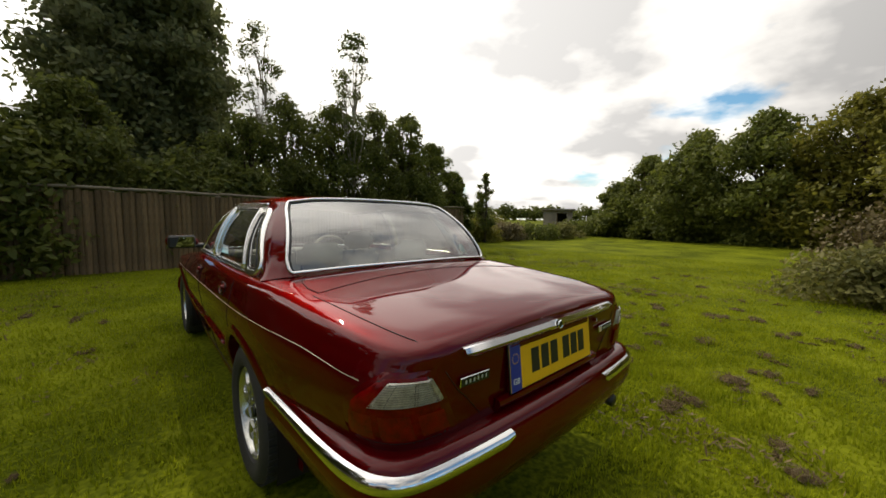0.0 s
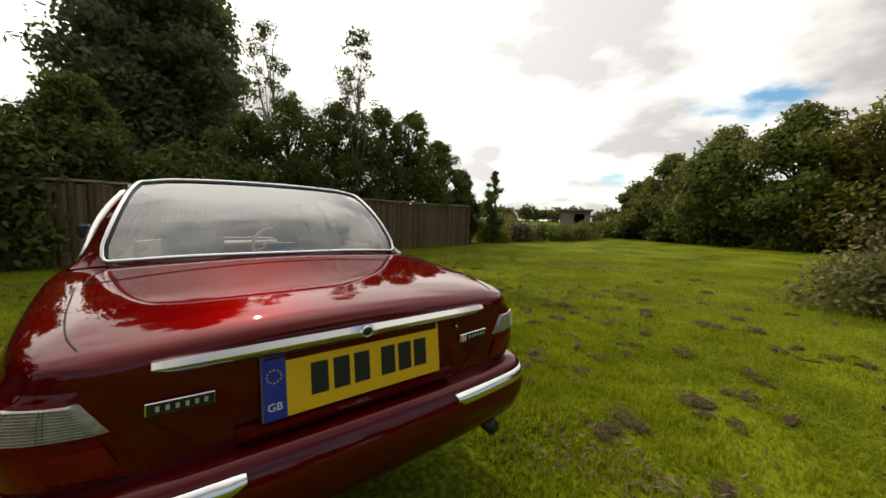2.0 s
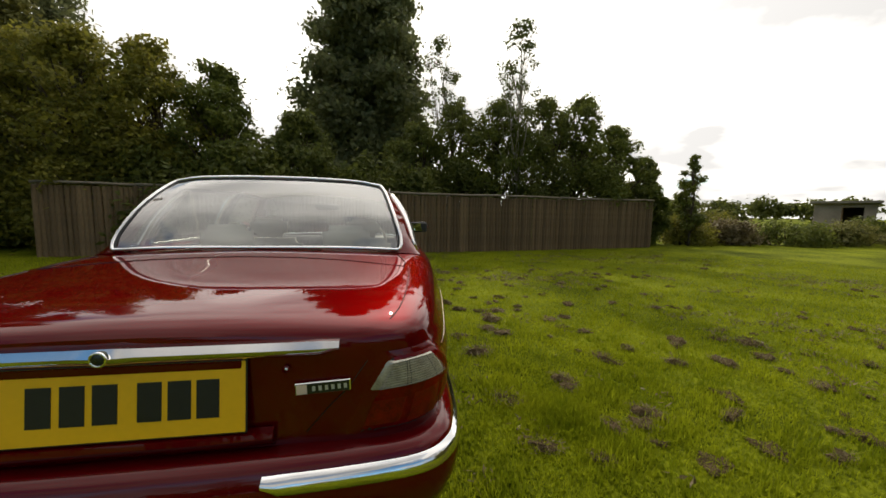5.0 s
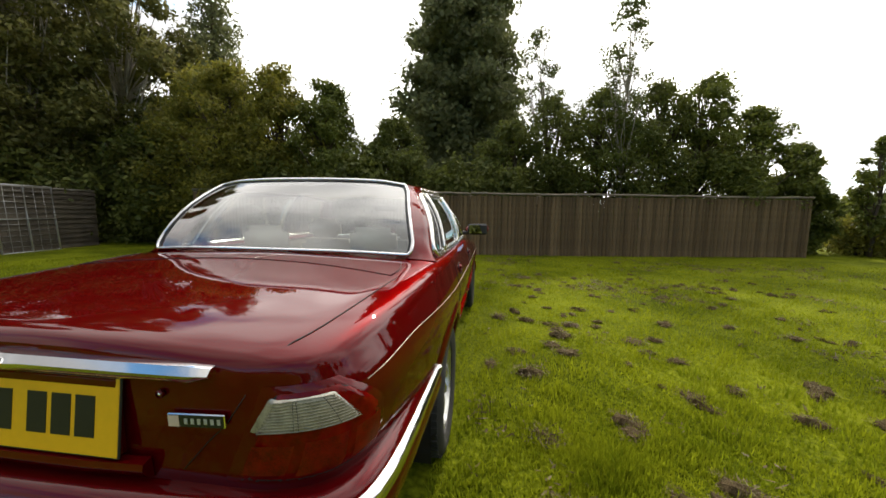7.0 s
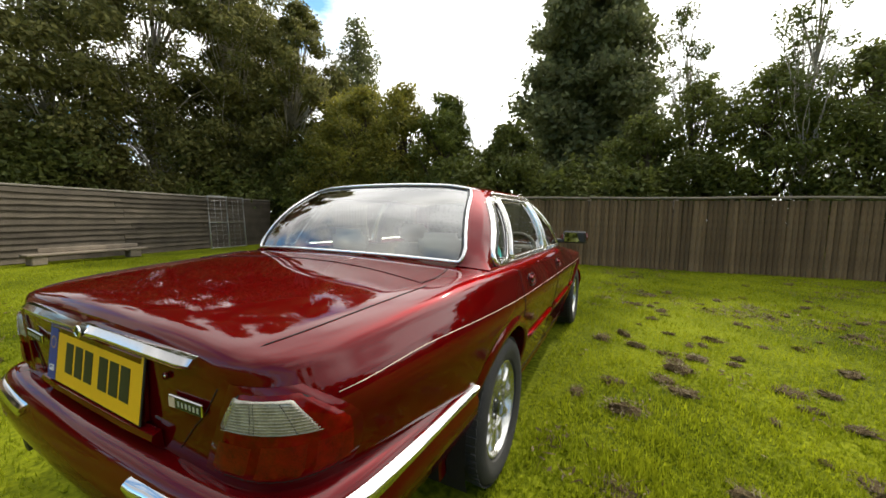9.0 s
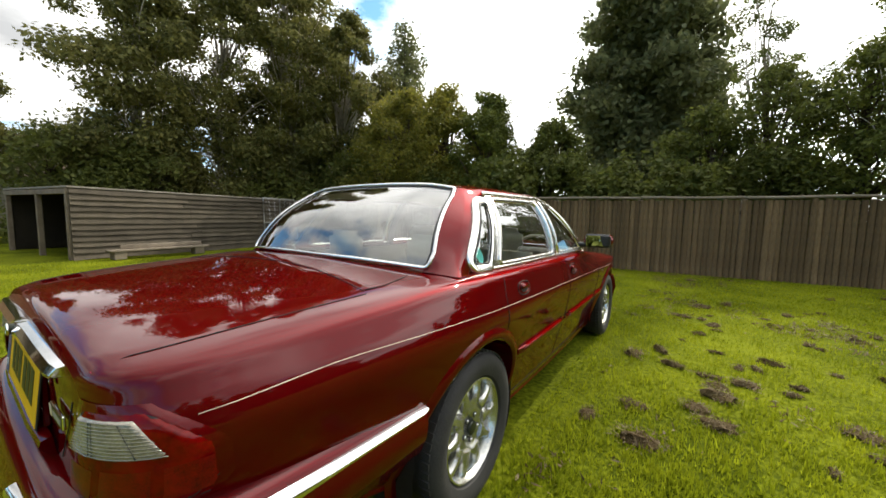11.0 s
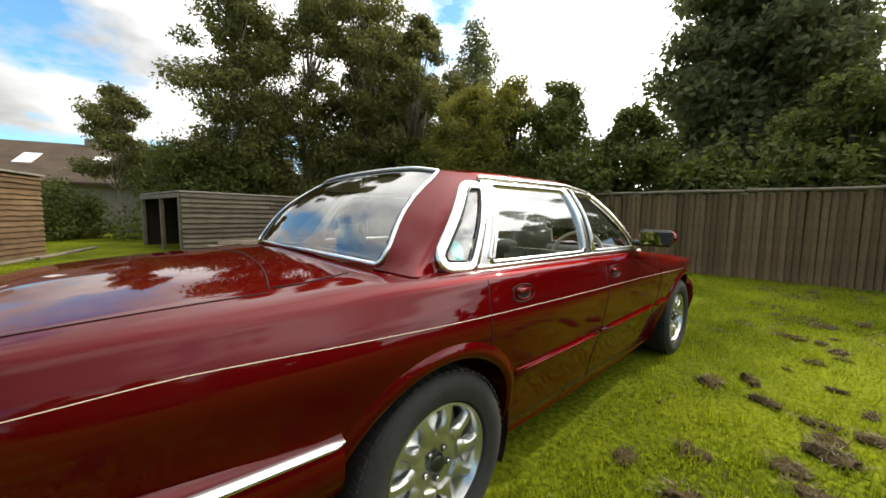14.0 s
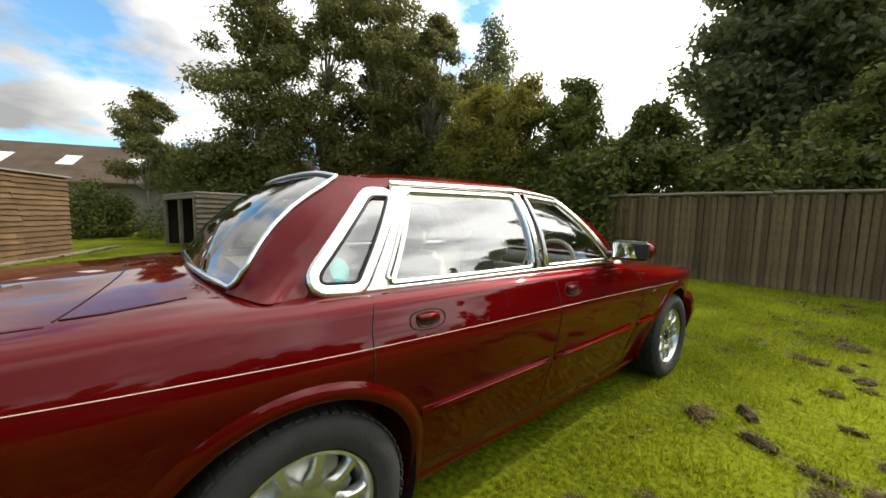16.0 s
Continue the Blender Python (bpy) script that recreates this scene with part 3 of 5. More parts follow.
broadleaf(-21.4, 0.7, 7.0, 1.9, LEAF_GREY, "small grey-green willow standing clear of the others", 76, 13000, 0.085, 0.42, PALE_BARK, 0.09, 44, 0.30, "willow")
# shrubs leaning over the fence from behind
for i, (x, y, rx, ry, h) in enumerate(((-6.0, 10.3, 1.7, 1.2, 3.2), (-3.4, 10.5, 1.7, 1.3, 3.4), (-0.4, 11.5, 1.6, 1.2, 3.4), (1.3, 11.9, 1.4, 1.2, 3.2))):
    bush(x, y, rx, ry, h, LEAF_DARK, "dark shrub leaning over the paling fence", 110 + i, 14000, 0.085)
# the hedge across the field
for i, (x, y, h, s, mat) in enumerate(((29.4, 12.0, 4.4, 2.2, LEAF_MID), (28.4, 9.4, 6.2, 2.6, LEAF_MID), (27.0, 6.0, 7.2, 3.0, LEAF_MID), (26.2, 2.6, 7.5, 3.2, LEAF_MID), (25.4, -0.8, 7.5, 3.2, LEAF_YELLOW), (23.6, -4.4, 7.8, 3.2, LEAF_YELLOW), (20.2, -7.6, 8.0, 3.0, LEAF_YELLOW))):
    broadleaf(x, y, h, s, mat, "broad hedgerow tree with green and yellowing leaves", 90 + i, 22000, 0.130, 0.02, None, 0.16, 100, 0.30, "hedge_tree")
bush(-20.6, -1.2, 2.6, 1.6, 2.6, LEAF_DARK, "dark thicket in front of the farm building", 119, 9000, 0.08)
bush(8.3, -1.0, 1.5, 1.6, 1.15, LEAF_GREY, "low bramble thicket at the field edge", 120, 7000, 0.055)
bush(10.0, -1.5, 1.4, 1.4, 2.3, DRY, "tangle of dry brown stalks beside the brambles", 121, 5000, 0.055)
broadleaf(12.0, -2.6, 5.8, 1.5, LEAF_YELLOW, "yellowing sallow beside the brambles", 122, 12000, 0.07, 0.05, None, 0.08, 36, 0.38, "sallow")
broadleaf(11.6, -5.2, 6.0, 1.8, LEAF_YELLOW, "yellowing sallow beside the brambles", 123, 12000, 0.07, 0.05, None, 0.08, 36, 0.38, "sallow")
for i, (x, y, rx, ry, h, mat) in enumerate(((13.4, 12.9, 1.4, 1.0, 1.5, LEAF_YELLOW), (15.6, 12.8, 1.7, 1.1, 1.3, DRY), (18.8, 12.8, 2.2, 1.2, 1.4, LEAF_MID), (22.4, 13.0, 2.2, 1.3, 1.4, LEAF_GREY), (25.6, 14.2, 1.8, 1.2, 1.5, LEAF_MID), (17.4, 15.8, 2.8, 1.5, 1.9, LEAF_YELLOW), (28.2, 14.4, 1.8, 1.4, 1.8, LEAF_MID))):
    bush(x, y, rx, ry, h, mat, "rough brambles and docks along the field edge", 130 + i, 4500, 0.07)


def far_wood(cx, cy, length, turn, height, seed, label):
    nr = np.random.default_rng(seed)
    clumps = [(nr.uniform(-length / 2, length / 2), nr.uniform(-6, 6), height * nr.uniform(0.2, 0.75), nr.uniform(3, 5), 3, height * nr.uniform(0.2, 0.34)) for _ in range(int(length * 0.55))]
    w = new("far_wood", leaves_mesh("far_wood", leaf_cloud(clumps, int(length * 90), 0.8, nr), LEAF_DARK))
    w.matrix_basis = pose(cx, cy, 0, 0, 0, turn)
    tagged(w, label, "woodland", kind="stuff")


far_wood(150, 105, 190, -35, 9, 1, "distant dark line of trees beyond the field")
far_wood(-70, 30, 120, 80, 10, 2, "distant trees behind the farm building")
far_wood(0, -70, 240, 0, 9, 3, "line of trees behind the open field")
far_wood(80, -45, 120, 60, 9, 4, "line of trees behind the hedge")

# ---- the saloon car: y runs from its tail to its nose, x to its right ----
def curve_of(knots):
    """A smooth curve through (y, value) knots, with no overshoot."""
    x = np.array([k[0] for k in knots], float)
    v = np.array([k[1] for k in knots], float)
    h, d = np.diff(x), np.diff(v) / np.diff(x)
    m = np.zeros(len(x))
    m[0], m[-1] = d[0], d[-1]
    for i in range(1, len(x) - 1):
        if d[i - 1] * d[i] > 0:
            w1, w2 = 2 * h[i] + h[i - 1], h[i] + 2 * h[i - 1]
            m[i] = (w1 + w2) / (w1 / d[i - 1] + w2 / d[i])

    def f(q):
        q = min(max(q, x[0]), x[-1])
        i = min(int(np.searchsorted(x, q, "right")) - 1, len(x) - 2)
        t = (q - x[i]) / h[i]
        return float((2 * t ** 3 - 3 * t ** 2 + 1) * v[i] + (t ** 3 - 2 * t ** 2 + t) * h[i] * m[i] + (3 * t ** 2 - 2 * t ** 3) * v[i + 1] + (t ** 3 - t ** 2) * h[i] * m[i + 1])
    return f


WAIST = curve_of([(0.07, 0.572), (0.08, 0.628), (0.10, 0.676), (0.13, 0.712), (0.17, 0.738), (0.22, 0.757), (0.30, 0.777), (0.5, 0.806), (0.9, 0.846), (1.27, 0.864), (1.7, 0.868), (2.5, 0.872), (3.3, 0.868), (4.14, 0.85), (4.5, 0.815), (4.75, 0.75), (4.9, 0.66), (4.98, 0.55)])
TOP = curve_of([(0.07, 0.945), (0.085, 0.962), (0.13, 0.978), (0.4, 1.005), (0.75, 1.027), (1.05, 1.050), (1.4, 1.03), (3.0, 0.99), (3.4, 0.975), (3.75, 0.965), (4.14, 0.93), (4.6, 0.865), (4.9, 0.78), (4.98, 0.70)])
EDGE = curve_of([(0.07, 0.50), (0.09, 0.555), (0.146, 0.606), (0.3, 0.645), (0.765, 0.690), (1.05, 0.722), (1.3, 0.750), (1.5, 0.762), (2.5, 0.768), (3.2, 0.755), (3.5, 0.712), (4.1, 0.655), (4.6, 0.57), (4.9, 0.44), (4.98, 0.36)])
EDGE_Z = curve_of([(0.07, 0.920), (0.09, 0.940), (0.146, 0.953), (0.4, 0.979), (0.765, 0.999), (1.05, 1.012), (1.3, 1.008), (2.5, 0.997), (3.2, 0.982), (3.5, 0.955), (4.1, 0.905), (4.6, 0.84), (4.9, 0.755), (4.98, 0.69)])
BOTTOM = curve_of([(0.07, 0.42), (0.5, 0.36), (0.95, 0.26), (1.27, 0.22), (3.0, 0.20), (4.14, 0.22), (4.6, 0.22), (4.98, 0.30)])


@functools.lru_cache(maxsize=None)
def section(y, n=5):
    """Half the body's outline at y, from the middle of the floor out and up to the middle of the top."""
    w, t, e, ze, zb = WAIST(y), TOP(y), EDGE(y), EDGE_Z(y), BOTTOM(y)
    k = (ze - 0.82) / 0.16
    ctrl = [(0, zb), (w - 0.20, zb), (w - 0.125, zb + 0.035), (w - 0.070, 0.44), (w - 0.032, 0.58), (w - 0.010, 0.71), (w - 0.0005, 0.795), (w - 0.011, 0.826 + 0.03 * k), (w - 0.16 * (w - e) - 0.010, 0.82 + 0.54 * (ze - 0.82)), (w - 0.47 * (w - e), ze - 0.13 * (ze - 0.82)), (e, ze), (e * 0.86, ze + (t - ze) * 0.33), (e * 0.5, ze + (t - ze) * 0.80), (0, t)]
    out = []
    p = [ctrl[0]] + ctrl + [(-ctrl[-2][0], ctrl[-2][1])]
    for i in range(1, len(p) - 2):
        a, b, c, d = (np.array(p[i + q], float) for q in (-1, 0, 1, 2))
        for s in range(n):
            u = s / n
            out.append(0.5 * (2 * b + (c - a) * u + (2 * a - 5 * b + 4 * c - d) * u * u + (3 * b - a - 3 * c + d) * u ** 3))
    out.append(np.array(ctrl[-1], float))
    return np.array(out)


def side_x(y, z):
    """Half width of the body at y and height z (between sill and shoulder)."""
    s = section(round(float(y), 4))[10:56]
    return float(np.interp(z, s[:, 1], s[:, 0]))


def top_z(x, y):
    s = section(round(float(y), 4))[45:][::-1]
    return float(np.interp(abs(x), s[:, 0], s[:, 1]))


WHEELS = ((1.27, 0.330), (4.14, 0.330))
ARCH = 0.402


def build_body():
    ys = sorted(set([0.07, 0.075, 0.08, 0.09, 0.10, 0.115, 0.13, 0.15, 0.17, 0.195, 0.22, 0.26, 0.30, 0.36, 0.43, 0.5, 0.6, 0.7, 0.8, 0.9, 1.0] + [round(1.0 + 0.07 * i, 3) for i in range(1, 54)] + [4.8, 4.85, 4.9, 4.93, 4.96, 4.98]))
    vs, fs = [], []
    rows = []
    for y in ys:
        s = section(y)
        half = [(x, y, z) for x, z in s]
        ring = half + [(-x, y, z) for x, z in s[1:-1][::-1]]
        rows.append(range(len(vs), len(vs) + len(ring)))
        vs += ring
    k = len(rows[0])
    for a, b in zip(rows, rows[1:]):
        for i in range(k):
            fs.append((a[i], a[(i + 1) % k], b[(i + 1) % k], b[i]))
    fs.append(tuple(rows[0])[::-1])
    fs.append(tuple(rows[-1]))
    me = mesh_of("body", vs, fs, PAINT)
    bm = bmesh.new()
    bm.from_mesh(me)
    bmesh.ops.recalc_face_normals(bm, faces=bm.faces[:])
    bm.to_mesh(me)
    bm.free()
    ob = new("body", me)
    cutters = []
    for y, z in WHEELS:
        for s in (-1, 1):
            cb = bmesh.new()
            bmesh.ops.create_cone(cb, cap_ends=True, segments=56, radius1=ARCH, radius2=ARCH, depth=0.5)
            cme = done("cutter", cb, BLACK_TRIM)
            cut = new("cutter", cme)
            cut.matrix_basis = pose(s * 0.80, y, z, 0, 90, 0)
            cutters.append(cut)
            md = ob.modifiers.new("arch", "BOOLEAN")
            md.operation, md.solver, md.object = "DIFFERENCE", "EXACT", cut
    bpy.context.view_layer.update()
    ev = bpy.data.meshes.new_from_object(ob.evaluated_get(bpy.context.evaluated_depsgraph_get()))
    ob.modifiers.clear()
    for c in cutters:
        bpy.data.objects.remove(c)
    bm = bmesh.new()
    bm.from_mesh(ev)
    drop = []
    for f in bm.faces:
        c = f.calc_center_median()
        if 1.22 < c.y < 3.63 and abs(c.x) < 0.64 + 0.03 * min(1, (c.y - 1.1)) and c.z > 0.9:
            drop.append(f)
        f.material_index = 0
        f.smooth = True
        for y, z in WHEELS:
            if math.hypot(c.y - y, c.z - z) < ARCH - 0.0005 or (abs(c.x) < 0.56 and math.hypot(c.y - y, c.z - z) < ARCH):
                f.material_index = 1
    bmesh.ops.delete(bm, geom=drop, context="FACES")
    for e in bm.edges:
        if len(e.link_faces) == 2 and e.calc_face_angle(0) > radians(38):
            e.smooth = False
    bm.to_mesh(ev)
    bm.free()
    ev.materials.clear()
    ev.materials.append(PAINT)
    ev.materials.append(BLACK_TRIM)
    ob.data = ev
    return ob


car = new("saloon_car")
tagged(car, "dark red saloon car with chrome trim parked on the grass", "car")
body = build_body()
body.name = "body"
body.parent = car

# the glasshouse: a belt loop and a roof loop, joined by slightly bowed sides
BELT = [(0, 1.055, 1.055), (0.38, 1.068, 1.052), (0.672, 1.13, 1.035), (0.735, 1.27, 1.018), (0.757, 1.495, 1.006), (0.763, 2.40, 1.0), (0.763, 2.46, 1.0), (0.755, 3.16, 0.99), (0.70, 3.42, 0.962), (0.42, 3.66, 0.966), (0, 3.72, 0.968)]
ROOF = [(0, 1.46, 1.425), (0.40, 1.468, 1.415), (0.558, 1.492, 1.392), (0.575, 1.63, 1.392), (0.575, 1.71, 1.398), (0.575, 2.40, 1.41), (0.573, 2.46, 1.41), (0.535, 2.80, 1.388), (0.51, 2.86, 1.376), (0.33, 2.83, 1.402), (0, 2.82, 1.412)]


def loop_point(ctrl, s):
    """Along half a loop: whole numbers are its knots. The straight sides keep their corners soft."""
    n = len(ctrl) - 1
    s = min(max(s, 0.0), n - 1e-9)
    i = int(s)
    u = s - i

    def at(k):
        if k < 0:
            return np.array((-ctrl[-k][0], ctrl[-k][1], ctrl[-k][2]))
        if k > n:
            return np.array((-ctrl[2 * n - k][0], ctrl[2 * n - k][1], ctrl[2 * n - k][2]))
        return np.array(ctrl[k], float)
    b, c = at(i), at(i + 1)
    d = np.linalg.norm(c - b)
    ta = c - b if i in (2, 8) else at(i + 1) - at(i - 1)
    tb = c - b if i + 1 in (2, 8) else at(i + 2) - at(i)
    ta, tb = ta / np.linalg.norm(ta) * d, tb / np.linalg.norm(tb) * d
    return (2 * u ** 3 - 3 * u ** 2 + 1) * b + (u ** 3 - 2 * u ** 2 + u) * ta + (3 * u ** 2 - 2 * u ** 3) * c + (u ** 3 - u ** 2) * tb


def house(s, v, out=0.0, side=1):
    """A point of the glasshouse: s along the loop, v from belt (0) to roof (1)."""
    b, r = loop_point(BELT, s), loop_point(ROOF, s)
    p = b + (r - b) * v
    if s < 2.3:
        bow = np.array((0.0, -0.040, 0.026))
    elif s > 7.7:
        bow = np.array((p[0] * 0.06, 0.05, 0.03))
    else:
        bow = np.array((0.035, 0.0, 0.012))
    if 2.0 < s < 3.1 and v < 0.30:
        # the foot of the rear pillar sweeps out into the wing
        k = min(1.0, (s - 2.0) / 0.5) * min(1.0, (3.1 - s) / 0.45) * ((0.30 - v) / 0.30) ** 2
        p = p + np.array((0.040, -0.012, -0.004)) * k
    p = p + bow * math.sin(math.pi * min(max(v, 0), 1))
    if out:
        if s < 2.0:
            nrm = np.array((0.1 * s, -0.6, 0.75))
        elif s > 8.0:
            nrm = np.array((0.0, 0.45, 0.85))
        elif s < 3.0:
            nrm = np.array((0.8, -0.3, 0.5))
        else:
            nrm = np.array((0.88, 0.0, 0.45))
        p = p + nrm / np.linalg.norm(nrm) * out
    return Vector((p[0] * side, p[1], p[2]))


def screen_reach(v):
    """How far out the rear screen runs at height v: its corners are rounded."""
    for q, rv, ru in ((v, 0.15, 0.060), (1 - v, 0.13, 0.050)):
        if q < rv:
            k = (rv - max(q, 0.0)) / rv
            return 1 - ru * (1 - math.sqrt(max(0.0, 1 - k * k)))
    return 1.0


def pane_grid(f, nu, nv):
    vs = [f(i / nu, j / nv) for j in range(nv + 1) for i in range(nu + 1)]
    fs = [(j * (nu + 1) + i, j * (nu + 1) + i + 1, (j + 1) * (nu + 1) + i + 1, (j + 1) * (nu + 1) + i) for j in range(nv) for i in range(nu)]
    return vs, fs


def solid(name, vs, fs, mat, thick, smooth=True):
    ob_me = mesh_of(name, vs, fs, mat, smooth)
    bm = bmesh.new()
    bm.from_mesh(ob_me)
    bmesh.ops.recalc_face_normals(bm, faces=bm.faces[:])
    bmesh.ops.solidify(bm, geom=bm.faces[:], thickness=thick)
    for e in bm.edges:
        if len(e.link_faces) == 2 and e.calc_face_angle(0) > radians(50):
            e.smooth = False
    bm.to_mesh(ob_me)
    bm.free()
    return ob_me


def rounded(loop, corner=0.03, n=5):
    """Round the corners of a closed path."""
    out = []
    k = len(loop)
    for i in range(k):
        a, b, c = Vector(loop[i - 1]), Vector(loop[i]), Vector(loop[(i + 1) % k])
        d0, d1 = (a - b), (c - b)
        if d0.length < 1e-6 or d1.length < 1e-6:
            continue
        if d0.angle(d1) < radians(150):
            r0, r1 = min(corner, d0.length * 0.45), min(corner, d1.length * 0.45)
            p, q = b + d0.normalized() * r0, b + d1.normalized() * r1
            for s in range(n + 1):
                u = s / n
                out.append(p * (1 - u) ** 2 + b * 2 * u * (1 - u) + q * u * u)
        else:
            out.append(b)
    return out


def border(s0, s1, v0, v1, side, out, k=10):
    """The edge of a pane as a closed path. s0, s1: numbers."""
    lp = [house(s0 + (s1 - s0) * i / k, v0, out, side) for i in range(k)]
    lp += [house(s1, v0 + (v1 - v0) * i / 4, out, side) for i in range(4)]
    lp += [house(s1 + (s0 - s1) * i / k, v1, out, side) for i in range(k)]
    lp += [house(s0, v1 + (v0 - v1) * i / 4, out, side) for i in range(4)]
    return lp


def soft_border(s0, s1, v0, v1, side, out, radii, n=7):
    """The edge of a pane with each corner rounded, from the lower rear corner round by the front."""
    pts = []
    for (cu, cv), (ru, rv), a0 in zip(((0, 0), (1, 0), (1, 1), (0, 1)), radii, (180, 270, 0, 90)):
        mu, mv = (ru if cu == 0 else 1 - ru), (rv if cv == 0 else 1 - rv)
        for i in range(n):
            a = radians(a0 + 90 * i / (n - 1))
            pts.append((mu + ru * math.cos(a), mv + rv * math.sin(a)))
    full_loop = []
    for i, (u, v) in enumerate(pts):
        u2, v2 = pts[(i + 1) % len(pts)]
        steps = max(1, int(math.hypot(u2 - u, v2 - v) / 0.09))
        full_loop += [(u + (u2 - u) * k / steps, v + (v2 - v) * k / steps) for k in range(steps)]
    return [house(s0 + (s1 - s0) * u, v0 + (v1 - v0) * v, out, side) for u, v in full_loop]


def ring_of(name, loop, wide, side, mat):
    """A flat band, slightly crowned, round the outside of a closed path on the car's side."""
    k = len(loop)
    mid = sum((Vector(p) for p in loop), Vector()) / k
    vs, fs = [], []
    for i in range(k):
        p = Vector(loop[i])
        d = (Vector(loop[(i + 1) % k]) - Vector(loop[i - 1])).normalized()
        nrm = Vector((side * 0.88, 0, 0.45)).normalized()
        o = d.cross(nrm).normalized()
        if o.dot(p - mid) < 0:
            o = -o
        for f, h in ((0.0, -0.008), (0.0, 0.004), (0.25, 0.0065), (0.75, 0.005), (1.0, 0.001), (1.0, -0.012)):
            vs.append(p + o * wide * f + nrm * h)
    for i in range(k):
        for j in range(5):
            fs.append((i * 6 + j, i * 6 + j + 1, ((i + 1) % k) * 6 + j + 1, ((i + 1) % k) * 6 + j))
    me = mesh_of(name, vs, fs, mat, True)
    bm = bmesh.new()
    bm.from_mesh(me)
    bmesh.ops.recalc_face_normals(bm, faces=bm.faces[:])
    bm.to_mesh(me)
    bm.free()
    return me


def build_glasshouse():
    # roof panel: a patch between the four roof edges, bulged upwards
    nu, nw = 24, 30
    rear = lambda u: Vector(house(2.0 * abs(u), 1.0, 0, 1 if u >= 0 else -1))
    fore = lambda u: Vector(house(10 - 2.0 * abs(u), 1.0, 0, 1 if u >= 0 else -1))
    edge = lambda w, sd: Vector(house(2.0 + 6.0 * w, 1.0, 0, sd))
    # even out the side edges along the car
    ys = [(edge(k / 60, 1).y, k / 60) for k in range(61)]
    y0, y1 = ys[0][0], ys[-1][0]
    even = lambda w: float(np.interp(y0 + (y1 - y0) * w, [q[0] for q in ys], [q[1] for q in ys]))

    def dome(a, w):
        u, t = a * 2 - 1, a
        e = even(w)
        p = rear(u) * (1 - w) + fore(u) * w + edge(e, -1) * (1 - t) + edge(e, 1) * t
        p -= rear(-1) * (1 - w) * (1 - t) + rear(1) * (1 - w) * t + fore(-1) * w * (1 - t) + fore(1) * w * t
        p.z += 0.030 * (1 - abs(u) ** 2.4) * math.sin(math.pi * w) ** 0.8
        return p
    vs, fs = pane_grid(dome, nu, nw)
    part("roof_panel", mesh_of("roof_panel", vs, fs, PAINT, True), car)
    part("headlining", mesh_of("headlining", [p + Vector((0, 0, -0.03)) for p in vs], fs, CREAM, True), car)
    # rear and front screens
    def across(lo, hi, v0, v1):
        def f(u, v):
            s = (u * 2 - 1) * hi * screen_reach(v0 + (v1 - v0) * v)
            return house(abs(s), v0 + (v1 - v0) * v, 0, 1 if s >= 0 else -1)
        return f
    g = part("rear_window", mesh_of("rear_window", *pane_grid(across(0, 2.0, 0.01, 0.985), 28, 20), GLASS, True), car, "clear rear window")
    g.visible_shadow = False
    rise = [0.004, 0.015, 0.035, 0.06, 0.10, 0.15, 0.2, 0.32, 0.45, 0.6, 0.75, 0.86, 0.91, 0.95, 0.975, 0.99, 0.997]
    lp = [house(abs(q), 0.0, 0.006, 1 if q >= 0 else -1) for q in np.linspace(-1.88, 1.88, 25)]
    lp += [house(2.0 * screen_reach(v), v, 0.006, 1) for v in rise]
    lp += [house(abs(q), 1.0, 0.006, 1 if q >= 0 else -1) for q in np.linspace(1.90, -1.90, 25)]
    lp += [house(2.0 * screen_reach(v), v, 0.006, -1) for v in rise[::-1]]
    part("window_surround", tube("window_surround", lp, 0.0085, CHROME, 8, True), g, "chrome surround")
    inner = [p + Vector((0, -0.001, -0.004)) + (Vector((0, 1.2, 1.19)) - p).normalized() * 0.013 for p in lp]
    part("window_seal", tube("window_seal", inner, 0.006, BLACK_TRIM, 6, True), g)
    def front(u, v):
        q = (u * 2 - 1) * 2.0
        return house(10 - abs(q), 0.02 + 0.95 * v, 0, 1 if q >= 0 else -1)
    g = part("windscreen", mesh_of("windscreen", *pane_grid(front, 28, 10), GLASS, True), car, "clear windscreen")
    g.visible_shadow = False
    lp = [house(10 - abs(q), 0.0, 0.006, 1 if q >= 0 else -1) for q in np.linspace(-2, 2, 21)] + [house(10 - abs(q), 1.0, 0.006, 1 if q >= 0 else -1) for q in np.linspace(2, -2, 21)]
    part("screen_surround", tube("screen_surround", rounded(lp, 0.05), 0.010, CHROME, 8, True), g, "chrome surround")
    for side in (-1, 1):
        # body-coloured pillars and cant rail
        for s0, s1, nm in ((2.0, 3.17, "rear_pillar"), (7.25, 8.0, "front_pillar")):
            part(nm, solid(nm, *pane_grid(lambda u, v: house(s0 * (screen_reach(-0.03 + 1.05 * v) if s0 < 3 else 1) * (1 - u) + s1 * u, -0.03 + 1.05 * v, 0.001, side), 10, 24), PAINT, 0.02), car)
        part("cant_rail", solid("cant_rail", *pane_grid(lambda u, v: house(2.95 + 4.4 * u, 0.90 + 0.125 * v, 0.0, side), 36, 3), PAINT, 0.02), car)
        part("middle_pillar", solid("middle_pillar", *pane_grid(lambda u, v: house(5.0 + u, -0.03 + 1.0 * v, -0.012, side), 4, 8), BLACK_TRIM, 0.02), car)
